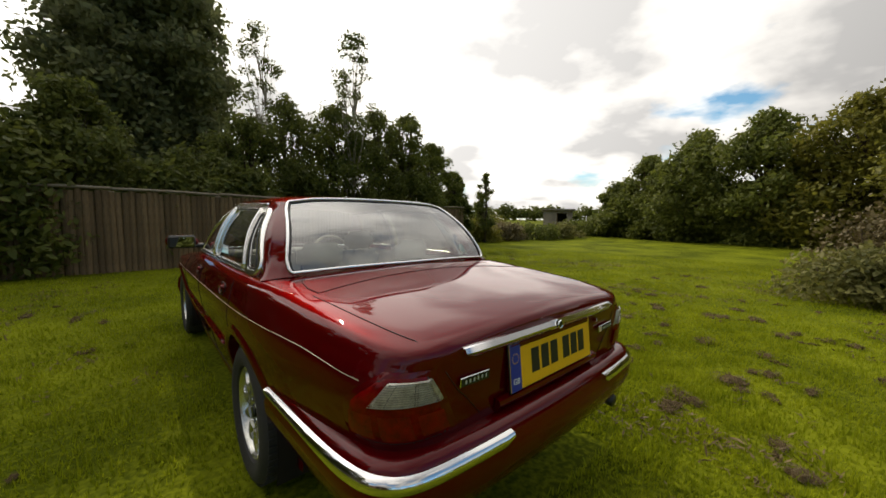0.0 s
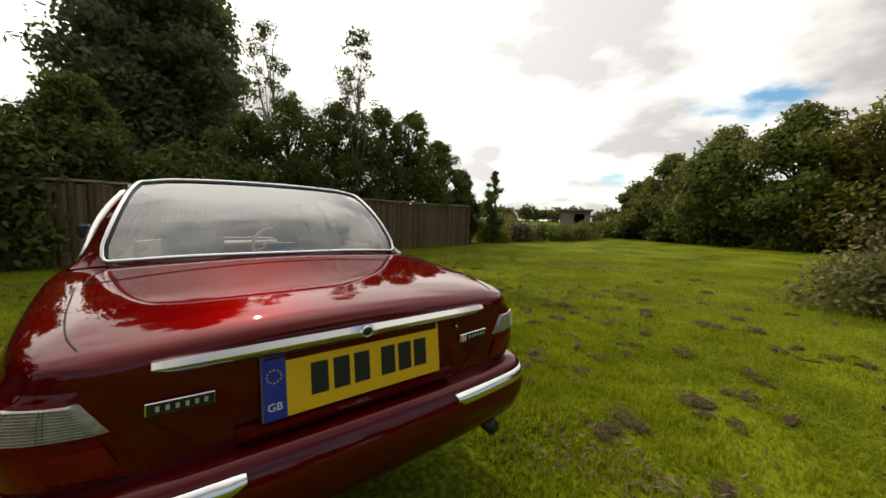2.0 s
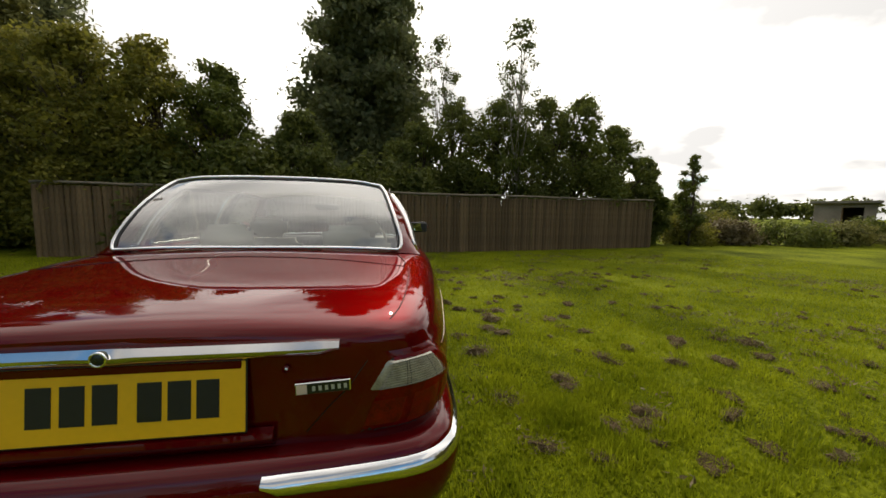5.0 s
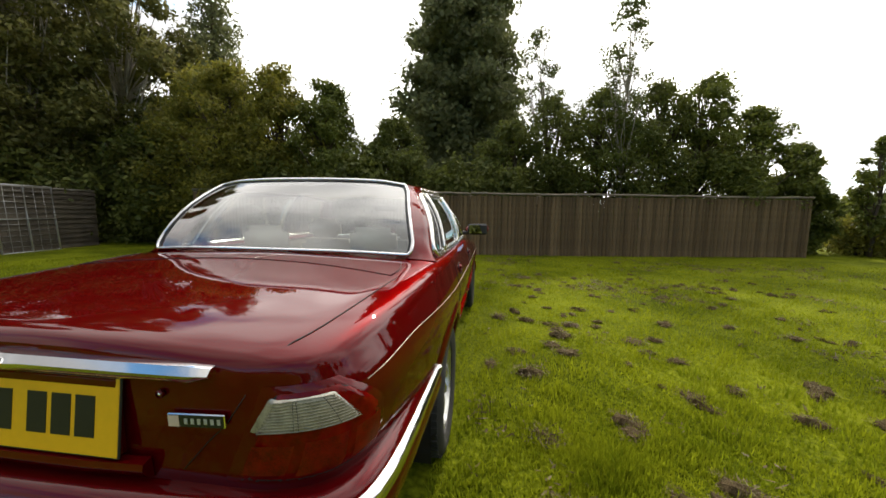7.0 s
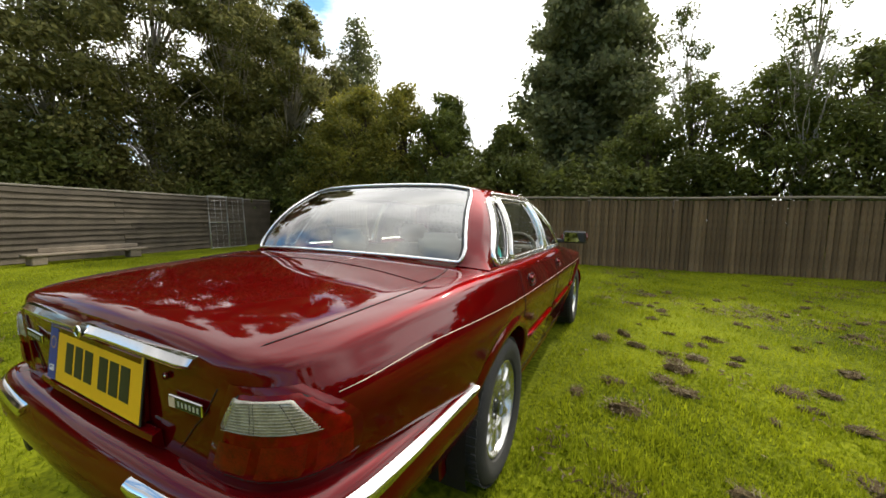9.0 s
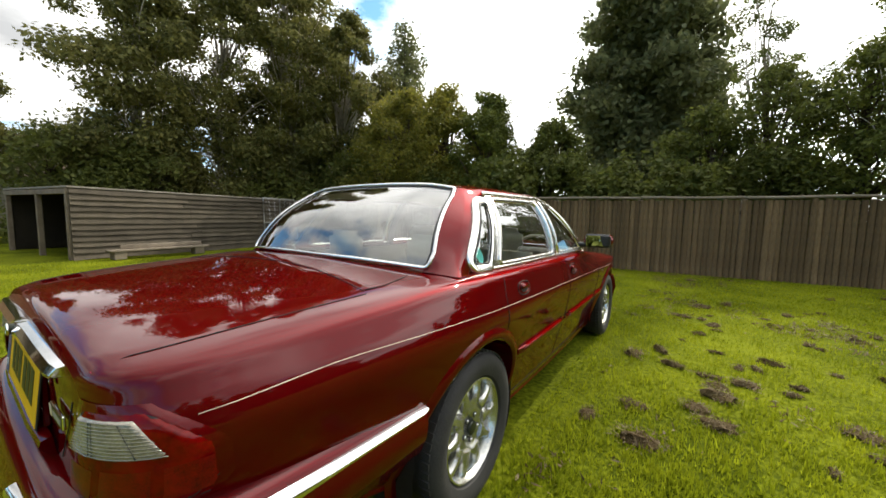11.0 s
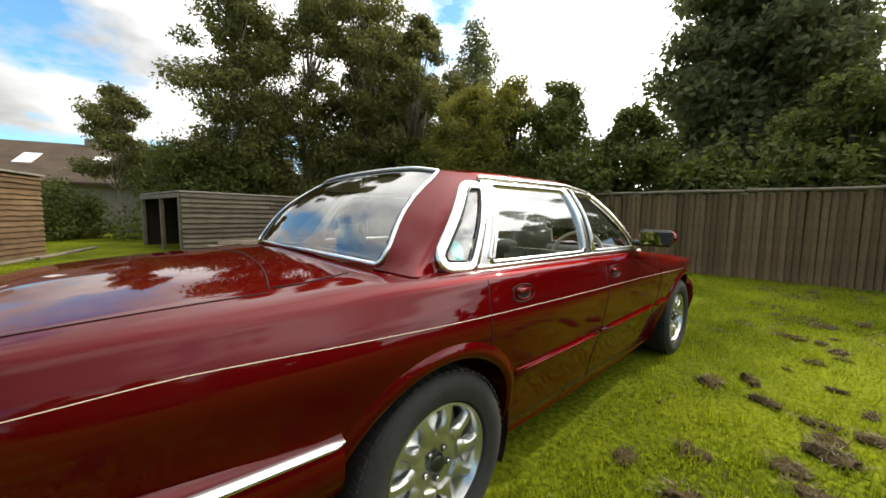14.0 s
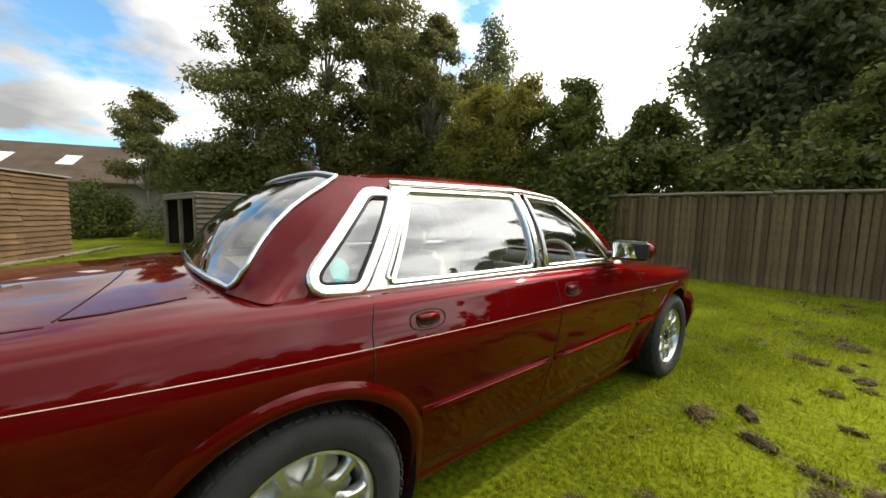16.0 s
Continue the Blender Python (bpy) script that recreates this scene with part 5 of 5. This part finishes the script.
    # door mirrors
    mir = part("door_mirror", tube("door_mirror", [(side * 0.80, 3.20, 1.075), (side * 0.82, 3.17, 1.075), (side * 0.90, 3.16, 1.085), (side * 0.985, 3.15, 1.082), (side * 1.01, 3.15, 1.08)], [0.035, 0.056, 0.068, 0.062, 0.03], PAINT, 12, squash=(1.0, 0.8)), car)
    part("mirror_back", box("mirror_back", (min(side * 0.81, side * 1.0), 3.070, 1.028, max(side * 0.81, side * 1.0), 3.12, 1.138), BLACK_TRIM, 0.016), mir)
    part("mirror_glass", box("mirror_glass", (-0.080, -0.001, -0.042, 0.080, 0.001, 0.042), MIRROR_GLASS), mir, "mirror glass", pose(side * 0.905, 3.066, 1.083, -2.5, 0, side * 9))
    part("mirror_foot", box("mirror_foot", (min(side * 0.71, side * 0.83), 3.13, 1.025, max(side * 0.71, side * 0.83), 3.21, 1.06), BLACK_TRIM, 0.01), mir)
    part("side_repeater", box("side_repeater", (side * (side_x(3.62, 0.8)) - 0.003, 3.60, 0.77, side * (side_x(3.62, 0.8)) + 0.003, 3.63, 0.785), LENS_CLEAR, 0.002), car)
    part("exhaust_tip", tube("exhaust_tip", [(side * 0.56, 0.30, 0.40), (side * 0.56, 0.10, 0.40), (side * 0.56, 0.045, 0.395)], [0.03, 0.03, 0.031], BLACK_TRIM, 14), car, "dark exhaust tailpipe")


def build_wheel():
    """A road wheel with its outer face towards +x."""
    wheel = new("wheel")
    prof = [(0.075, 0.222), (0.100, 0.232), (0.112, 0.262), (0.114, 0.29), (0.104, 0.318), (0.082, 0.332), (0.04, 0.337), (-0.04, 0.337), (-0.082, 0.332), (-0.106, 0.31), (-0.112, 0.262), (-0.09, 0.225)]
    n = 56
    vs, fs = [], []
    for i in range(n):
        a = 2 * math.pi * i / n
        vs += [(x, math.cos(a) * r, math.sin(a) * r) for x, r in prof]
    k = len(prof)
    for i in range(n):
        for j in range(k):
            fs.append((i * k + j, i * k + (j + 1) % k, ((i + 1) % n) * k + (j + 1) % k, ((i + 1) % n) * k + j))
    tyre = part("tyre", fixed_normals(mesh_of("tyre", vs, fs, TYRE, True)), wheel, "black rubber tyre")
    for i in range(60):
        a = 2 * math.pi * i / 60
        part("tread_block", box("tread_block", (0.045, -0.011, 0.333, 0.092, 0.011, 0.3395), TYRE), tyre, m=pose(0, 0, 0, math.degrees(a), 0, 0))
    rim_prof = [(0.078, 0.226), (0.092, 0.222), (0.094, 0.214), (0.084, 0.206), (0.05, 0.196), (0.0, 0.19), (-0.08, 0.19), (-0.085, 0.225)]
    vs, fs = [], []
    for i in range(n):
        a = 2 * math.pi * i / n
        vs += [(x, math.cos(a) * r, math.sin(a) * r) for x, r in rim_prof]
    k = len(rim_prof)
    for i in range(n):
        for j in range(k - 1):
            fs.append((i * k + j, i * k + j + 1, ((i + 1) % n) * k + j + 1, ((i + 1) % n) * k + j))
    rim = part("rim", fixed_normals(mesh_of("rim", vs, fs, GREY_ALLOY, True)), wheel, "silver alloy rim")
    spokes = 10
    # one spoke: narrow in the middle, flaring into the rim and the hub
    outline = [(0.100, 0.034), (0.118, 0.036), (0.127, 0.030), (0.139, 0.0240), (0.155, 0.0205), (0.174, 0.0195), (0.192, 0.0215), (0.202, 0.027), (0.209, 0.036)]
    sv, sf = [], []
    for r, h in outline:
        x = 0.060 + 0.016 * math.sin(math.pi * (r - 0.05) / 0.2)
        sv += [(x - 0.028, -h, r), (x - 0.006, -h, r), (x + 0.005, -h * 0.55, r), (x + 0.005, h * 0.55, r), (x - 0.006, h, r), (x - 0.028, h, r)]
    for i in range(len(outline) - 1):
        for j in range(6):
            sf.append((i * 6 + j, i * 6 + (j + 1) % 6, i * 6 + 6 + (j + 1) % 6, i * 6 + 6 + j))
    sf += [tuple(range(6))[::-1], tuple((len(outline) - 1) * 6 + j for j in range(6))]
    sm = fixed_normals(mesh_of("spoke", sv, sf, GREY_ALLOY, True))
    for i in range(spokes):
        part("spoke", sm, rim, m=pose(0, 0, 0, 360 * i / spokes, 0, 0))
    # the scooped floor of each opening falls from the hub towards the rim
    cv, cf = [], []
    for i in range(9):
        f = i / 8
        r, x = 0.118 + 0.056 * f, 0.066 - 0.058 * f ** 0.75
        h = 0.034 * math.sin(math.pi * (0.18 + 0.42 * f)) + 0.004
        for q in (-1, -0.5, 0, 0.5, 1):
            cv.append((x + 0.012 * q * q, h * q, r))
    for i in range(8):
        for j in range(4):
            cf.append((i * 5 + j, i * 5 + j + 1, i * 5 + j + 6, i * 5 + j + 5))
    scoop = solid("scoop", cv, cf, GREY_ALLOY, 0.004)
    for i in range(spokes):
        part("scoop", scoop, rim, m=pose(0, 0, 0, 360 * (i + 0.5) / spokes, 0, 0))
    part("hub", tube("hub", [(0.0, 0, 0), (0.060, 0, 0), (0.069, 0, 0), (0.064, 0, 0)], [0.122, 0.121, 0.108, 0.050], GREY_ALLOY, 40), rim)
    part("hub_cap", tube("hub_cap", [(0.068, 0, 0), (0.078, 0, 0), (0.080, 0, 0)], [0.031, 0.030, 0.024], BADGE, 20), rim, "dark centre cap")
    for i in range(5):
        a = 2 * math.pi * (i + 0.5) / 5
        part("nut_hole", tube("nut_hole", [(0.066, 0.056 * math.cos(a), 0.056 * math.sin(a)), (0.0712, 0.056 * math.cos(a), 0.056 * math.sin(a))], 0.0125, BLACK_TRIM, 10), rim)
        part("wheel_nut", tube("wheel_nut", [(0.068, 0.056 * math.cos(a), 0.056 * math.sin(a)), (0.0745, 0.056 * math.cos(a), 0.056 * math.sin(a))], 0.008, CHROME, 6), rim)
    part("brake_disc", tube("brake_disc", [(-0.03, 0, 0), (-0.01, 0, 0)], 0.15, WIRE, 28), rim)
    part("wheel_back", tube("wheel_back", [(-0.07, 0, 0), (-0.045, 0, 0)], 0.19, BLACK_TRIM, 28), rim)
    return wheel


first = build_wheel()
first.parent = car
first.matrix_basis = pose(0.728, WHEELS[0][0], 0.335, 20, 0, 0)
for x, y, turn, spin in ((0.728, WHEELS[1][0], 0, 52), (-0.728, WHEELS[0][0], 180, 8), (-0.728, WHEELS[1][0], 180, 30)):
    copy_thing(first, pose(x, y, 0.335, 0, 0, turn) @ pose(0, 0, 0, spin, 0, 0))

# ---- inside the car ----
part("cabin_floor", box("cabin_floor", (-0.62, 1.75, 0.24, 0.62, 3.6, 0.27), DASH), car)
part("parcel_shelf", box("parcel_shelf", (-0.64, 1.02, 0.955, 0.64, 1.52, 0.985), CREAM, 0.008), car, "cream parcel shelf")
part("brake_light", box("brake_light", (-0.09, 1.09, 0.99, 0.09, 1.15, 1.03), BLACK_TRIM, 0.01), car, "dark high-level brake lamp")
for side in (-1, 1):
    part("door_card", box("door_card", (min(side * 0.70, side * 0.735), 1.6, 0.68, max(side * 0.70, side * 0.735), 3.4, 0.985), CREAM, 0.01), car)


def padded(name, x0, x1, y0, y1, z0, z1, lean=0.0, bevel=0.05):
    bm = box_data(x0, y0, z0, x1, y1, z1)
    bmesh.ops.bevel(bm, geom=bm.edges[:], offset=bevel, segments=3, affect="EDGES")
    for v in bm.verts:
        v.co.y -= lean * (v.co.z - z0)
    return done(name, bm, CREAM, True)


def seat(x0, x1, y, headrests, top=0.98):
    s = new("seat")
    s.parent = car
    part("cushion", padded("cushion", x0, x1, y, y + 0.50, 0.40, 0.58), s)
    part("backrest", padded("backrest", x0, x1, y - 0.04, y + 0.12, 0.50, top, 0.28), s)
    for hx in headrests:
        part("headrest", padded("headrest", hx - 0.14, hx + 0.14, y - 0.20, y - 0.09, top + 0.01, top + 0.18, 0.12, 0.04), s)
        for d in (-0.05, 0.05):
            part("headrest_post", tube("headrest_post", [(hx + d, y - 0.15, top - 0.04), (hx + d, y - 0.15, top + 0.04)], 0.006, CHROME, 6), s)


seat(-0.62, 0.62, 1.72, (-0.34, 0.34), 0.97)
seat(-0.62, -0.14, 2.62, (-0.38,), 1.0)
seat(0.14, 0.62, 2.62, (0.38,), 1.0)
part("dashboard", done("dashboard", box_data(-0.70, 3.22, 0.62, 0.70, 3.62, 0.96, 0.05), DASH, True), car, "dark wood and vinyl dashboard")
wheel_c = Vector((0.38, 3.08, 0.93))
rim_pts = [wheel_c + Vector((0.19 * math.cos(a), 0.19 * math.sin(a) * 0.42, 0.19 * math.sin(a) * 0.9)) for a in np.linspace(0, 2 * math.pi, 28, endpoint=False)]
sw = part("steering_wheel", tube("steering_wheel", rim_pts, 0.014, CREAM, 8, True), car, "cream-rimmed steering wheel")
part("wheel_boss", done("wheel_boss", box_data(0.30, 3.06, 0.89, 0.46, 3.11, 0.97, 0.02), DASH, True), sw)
for a in (0.0, math.pi, -math.pi / 2):
    part("wheel_spoke", tube("wheel_spoke", [wheel_c, wheel_c + Vector((0.19 * math.cos(a), 0.19 * math.sin(a) * 0.42, 0.19 * math.sin(a) * 0.9))], 0.012, DASH, 6), sw)
part("rear_view_mirror", done("rear_view_mirror", box_data(-0.11, 2.98, 1.25, 0.11, 3.01, 1.31, 0.012), DASH, True), car)
disc = [house(3.42, 0.17, -0.004, 1) + Vector((0.0, 0.032 * math.cos(a), 0.036 * math.sin(a))) for a in np.linspace(0, 2 * math.pi, 24, endpoint=False)]
disc = [Vector((house(3.42, 0.17, -0.006, 1).x - (p.z - house(3.42, 0.17, 0, 1).z) * 0.45, p.y, p.z)) for p in disc]
part("round_sticker", mesh_of("round_sticker", disc + [p + Vector((-0.001, 0, 0)) for p in disc], [tuple(range(24)), tuple(range(24, 48))[::-1]] + [(i, (i + 1) % 24, 24 + (i + 1) % 24, 24 + i) for i in range(24)], STICKER), car, "round turquoise window sticker")

BROAD, TAIL = 1.035, 0.052


def settle(ob, m):
    """Bring the car to its full width of 1.8 m and draw its tail in."""
    for child in ob.children:
        mm = m @ child.matrix_basis
        if child.name.startswith("wheel") and child.data is None:
            child.location.x *= BROAD
            continue
        if child.data is not None:
            inv = mm.inverted()
            for v in child.data.vertices:
                p = mm @ v.co
                p.x *= BROAD
                p.y += TAIL * max(0.0, 1 - p.y / 0.9)
                v.co = inv @ p
        settle(child, mm)


settle(car, Matrix.Identity(4))

# ---- grass and clods of earth ----
def build_grass():
    nr = np.random.default_rng(5)
    n = 600000
    # thickest where the field lies open beside and behind the car
    r = 12.3 * nr.random(n) ** 0.92
    a = nr.uniform(-math.pi, math.pi, n)
    x, y = 1.6 + r * np.sin(a), 1.2 + r * np.cos(a)
    keep = ~((np.abs(x) < 0.8) & (y > 0.2) & (y < 4.9)) & (y < 9.15 + 0.137 * (x + 7.8)) & (x > -10.8)
    patch = np.sin(x * 1.7 + 0.6) * np.cos(y * 1.3) + np.sin(x * 0.7 - y * 0.9)
    keep &= nr.random(n) < 0.75 + 0.25 * np.tanh(patch)
    x, y = x[keep], y[keep]
    n = len(x)
    z = np.array([ground_height(p, q) for p, q in zip(x, y)])
    tuft = np.sin(x * 9.1 + 2 * np.sin(y * 3.3)) * np.sin(y * 8.3 + 2 * np.sin(x * 2.9))
    h = nr.uniform(0.016, 0.046, n) * (1 + 0.5 * (nr.random(n) < 0.05)) * (1.15 + 0.65 * np.clip(tuft, -0.6, 1))
    w = nr.uniform(0.003, 0.0066, n)
    d, lean = nr.uniform(0, 2 * math.pi, n), nr.normal(0, 0.55, n)
    b = np.stack([x, y, z - 0.004], 1)
    side = np.stack([np.cos(d), np.sin(d), np.zeros(n)], 1) * w[:, None]
    tip = b + np.stack([-np.sin(d) * lean * h, np.cos(d) * lean * h, h], 1)
    v = np.stack([b - side, b + side, tip], 1).reshape(-1, 3)
    me = bpy.data.meshes.new("grass")
    me.vertices.add(len(v))
    me.vertices.foreach_set("co", v.astype(np.float32).ravel())
    me.loops.add(n * 3)
    me.loops.foreach_set("vertex_index", np.arange(n * 3, dtype=np.int32))
    me.polygons.add(n)
    me.polygons.foreach_set("loop_start", np.arange(0, n * 3, 3, dtype=np.int32))
    me.polygons.foreach_set("loop_total", np.full(n, 3, dtype=np.int32))
    me.materials.append(BLADE)
    me.update(calc_edges=True)
    tagged(new("grass", me), "short rough field grass lit from behind", "grass", kind="stuff")


build_grass()


def clod_mesh(seed):
    """A crumbled low heap with a rough, ragged skin."""
    bm = bmesh.new()
    bmesh.ops.create_icosphere(bm, subdivisions=2, radius=1.0)
    for v in bm.verts:
        k = 1 + 0.5 * noise.noise(v.co * 1.5 + Vector((seed * 3.1, 0, 0))) + 0.75 * noise.noise(v.co * 4.2 + Vector((0, seed, 0))) + 0.5 * noise.noise(v.co * 9.5 + Vector((0, 0, seed)))
        v.co = Vector((v.co.x * k * 1.15, v.co.y * k * 0.85, max(-0.25, v.co.z * k * 0.36 * (0.6 + noise.noise(v.co * 3.0 + Vector((seed, 7, 2)))))))
    return done("clod", bm, SOIL)


def clod_tuft(seed):
    """Dry torn blades standing out of a clod."""
    nr = np.random.default_rng(seed)
    n = 190
    a, r = nr.uniform(0, 2 * math.pi, n), 1.7 * np.sqrt(nr.random(n))
    b = np.stack([np.cos(a) * r, np.sin(a) * r * 0.8, 0.30 * np.maximum(0, 1 - (r / 1.7) ** 2)], 1)
    tip = b + np.stack([nr.normal(0, 0.20, n), nr.normal(0, 0.20, n), nr.uniform(-0.02, 0.20, n)], 1)
    s = np.stack([-np.sin(a), np.cos(a), np.zeros(n)], 1) * 0.035
    return leaves_mesh("torn_grass", np.stack([b - s, b + s, tip + s * 0.3, tip - s * 0.3], 1).reshape(-1, 3), (THATCH, DRY, THATCH, BLADE, THATCH)[seed % 5])


CLODS = [(0.8, 2.1), (1.2, 3.7), (1.4, 3.9), (1.8, 3.3), (2.1, 3.9), (1.1, 2.3), (1.3, 2.6), (1.4, 2.2), (3.4, 2.2), (2.7, 1.0), (2.6, 0.7), (2.2, 1.1), (1.9, 1.0), (1.9, 1.5), (2.9, 0.6), (3.4, 0.3), (2.7, 3.1), (2.4, -0.1), (1.5, 0.1), (7.3, 1.2), (3.3, 2.1), (1.2, 3.6), (1.8, 3.1), (2.7, 3.1), (1.3, 2.6), (0.8, 2.2), (1.9, 1.6), (2.8, 2.1), (3.4, 1.7), (2.9, 1.2), (2.1, 1.0), (1.4, 1.4), (1.6, 0.1), (2.8, -0.3), (1.9, -1.1), (1.0, -0.8)]
kinds = [(clod_mesh(i), clod_tuft(i)) for i in range(5)]
rng = random.Random(12)
spots = [(x, y, rng.uniform(0.055, 0.10)) for x, y in CLODS]
while len(spots) < 300:
    x, y = (rng.uniform(1.3, 6.5), rng.uniform(-2.0, 7.0)) if rng.random() < 0.7 else (rng.uniform(1.3, 9.5), rng.uniform(-2.5, 9.5))
    if rng.random() < 0.25:
        x, y = rng.uniform(-6, -1.5), rng.uniform(-1.0, 8.0)
    spots.append((x, y, rng.uniform(0.03, 0.085)))
for x, y, s in spots:
    if abs(x) < 0.95 and 0 < y < 5:
        continue
    body_me, tuft_me = kinds[rng.randrange(5)]
    c = new("clod")
    c.matrix_basis = pose(x, y, ground_height(x, y) + 0.010, 0, 0, rng.uniform(0, 360)) @ Matrix.Diagonal((s, s * rng.uniform(0.5, 1.2), s * rng.uniform(0.8, 1.4), 1))
    tagged(c, "small clod of turned brown earth with torn grass", "clod", "clods scattered over the grass")
    part("earth", body_me, c)
    part("torn_grass", tuft_me, c)

def build_thatch():
    """Torn dry grass and crumbs of earth strewn over the mown field in drifts."""
    nr = np.random.default_rng(31)
    n = 260000
    x, y = nr.uniform(-6.5, 10.5, n), nr.uniform(-3.0, 10.2, n)
    drift = np.zeros(n)
    for k, (fx, fy, ph) in enumerate(((1.1, 0.7, 0.3), (-0.8, 1.3, 1.9), (2.3, 1.7, 4.0), (3.9, -3.1, 2.2), (5.7, 4.3, 0.9), (-7.3, 6.1, 5.1), (11.0, 8.7, 1.2), (-9.1, 12.3, 3.3))):
        drift += np.sin(fx * x + fy * y + ph + 1.3 * np.sin(0.9 * fy * x - 0.8 * fx * y)) / (1 + 0.12 * k)
    open_side = np.where(x > 0.9, 1.0, 0.35)
    keep = (nr.random(n) < np.clip((drift - 1.15) * 0.40, 0, 1) * open_side) & ~((np.abs(x) < 0.95) & (y > 0) & (y < 5)) & (y < 9.0 + 0.137 * (x + 7.8))
    x, y = x[keep], y[keep]
    n = len(x)
    z = 0.03 * np.sin(x * 0.31 + 0.5) * np.cos(y * 0.27) * np.minimum(1.0, np.hypot(x, y - 2.5) / 6) + nr.uniform(0.004, 0.030, n)
    a, l, w = nr.uniform(0, 2 * math.pi, n), nr.uniform(0.012, 0.040, n), nr.uniform(0.003, 0.008, n)
    d = np.stack([np.cos(a) * l, np.sin(a) * l, nr.normal(0, 0.012, n)], 1)
    u = np.stack([-np.sin(a) * w, np.cos(a) * w, nr.normal(0, 0.003, n)], 1)
    p = np.stack([x, y, z], 1)
    t = new("thatch", leaves_mesh("thatch", np.stack([p - d, p - u, p + d, p + u], 1).reshape(-1, 3), THATCH))
    tagged(t, "brown torn grass and crumbs of earth strewn over the lawn", "thatch", kind="stuff")


build_thatch()

# ---- small things by the shed ----
def build_mesh_panel():
    """A tall galvanised mesh panel leant on the boards, with a hurdle before it."""
    p = new("mesh_panel")
    p.matrix_basis = pose(-11.48, 7.0, 0.0, 0, 0, 99)
    tagged(p, "tall galvanised mesh panel leant on the shed boards", "panel")
    for x in (0.0, 0.72, 1.44):
        part("upright", tube("upright", [(x, -0.06, 0.0), (x, 0.02, 1.0), (x, 0.06, 1.84)], 0.021, WIRE, 6), p)
    for z, y in ((0.02, -0.06), (0.92, 0.015), (1.84, 0.06)):
        part("rail", tube("rail", [(0.0, y, z), (1.44, y, z)], 0.014, WIRE, 6), p)
    for i in range(1, 12):
        z = 0.02 + 1.82 * i / 12
        y = -0.06 + 0.12 * i / 12
        part("wire", tube("wire", [(0.0, y, z), (1.44, y, z)], 0.0035, WIRE, 4), p)
    for x in (0.24, 0.48, 0.96, 1.2):
        part("wire", tube("wire", [(x, -0.06, 0.02), (x, 0.06, 1.84)], 0.0035, WIRE, 4), p)


build_mesh_panel()


def build_bench():
    b = new("plank_bench")
    b.matrix_basis = pose(-10.45, 2.6, 0, 0, 0, 98)
    tagged(b, "rough grey plank bench in front of the shed", "bench")
    part("plank", box("plank", (-0.2, -0.16, 0.20, 2.2, 0.16, 0.25), TIMBER, 0.012, 0.01), b)
    for x in (0.0, 1.9):
        part("block", box("block", (x - 0.12, -0.13, 0.0, x + 0.14, 0.13, 0.20), TIMBER, 0.015, 0.008), b)
    part("plank", box("plank", (0.1, 0.13, 0.25, 2.1, 0.19, 0.36), TIMBER, 0.012, 0.01), b)


build_bench()
for i, (x, y, r, l) in enumerate(((-10.4, -1.5, -22, 2.6), (-12.2, -0.7, -20, 1.8), (-13.4, -0.3, -18, 1.5))):
    k = new("loose_board", box("loose_board", (-l / 2, -0.08, 0.0, l / 2, 0.08, 0.05), TIMBER, 0.008, 0.008, random.Random(i)))
    k.matrix_basis = pose(x, y, ground_height(x, y) + 0.012, 0, 0, r)
    tagged(k, "loose weathered board lying beside the brown shed", "board", "boards beside the shed")
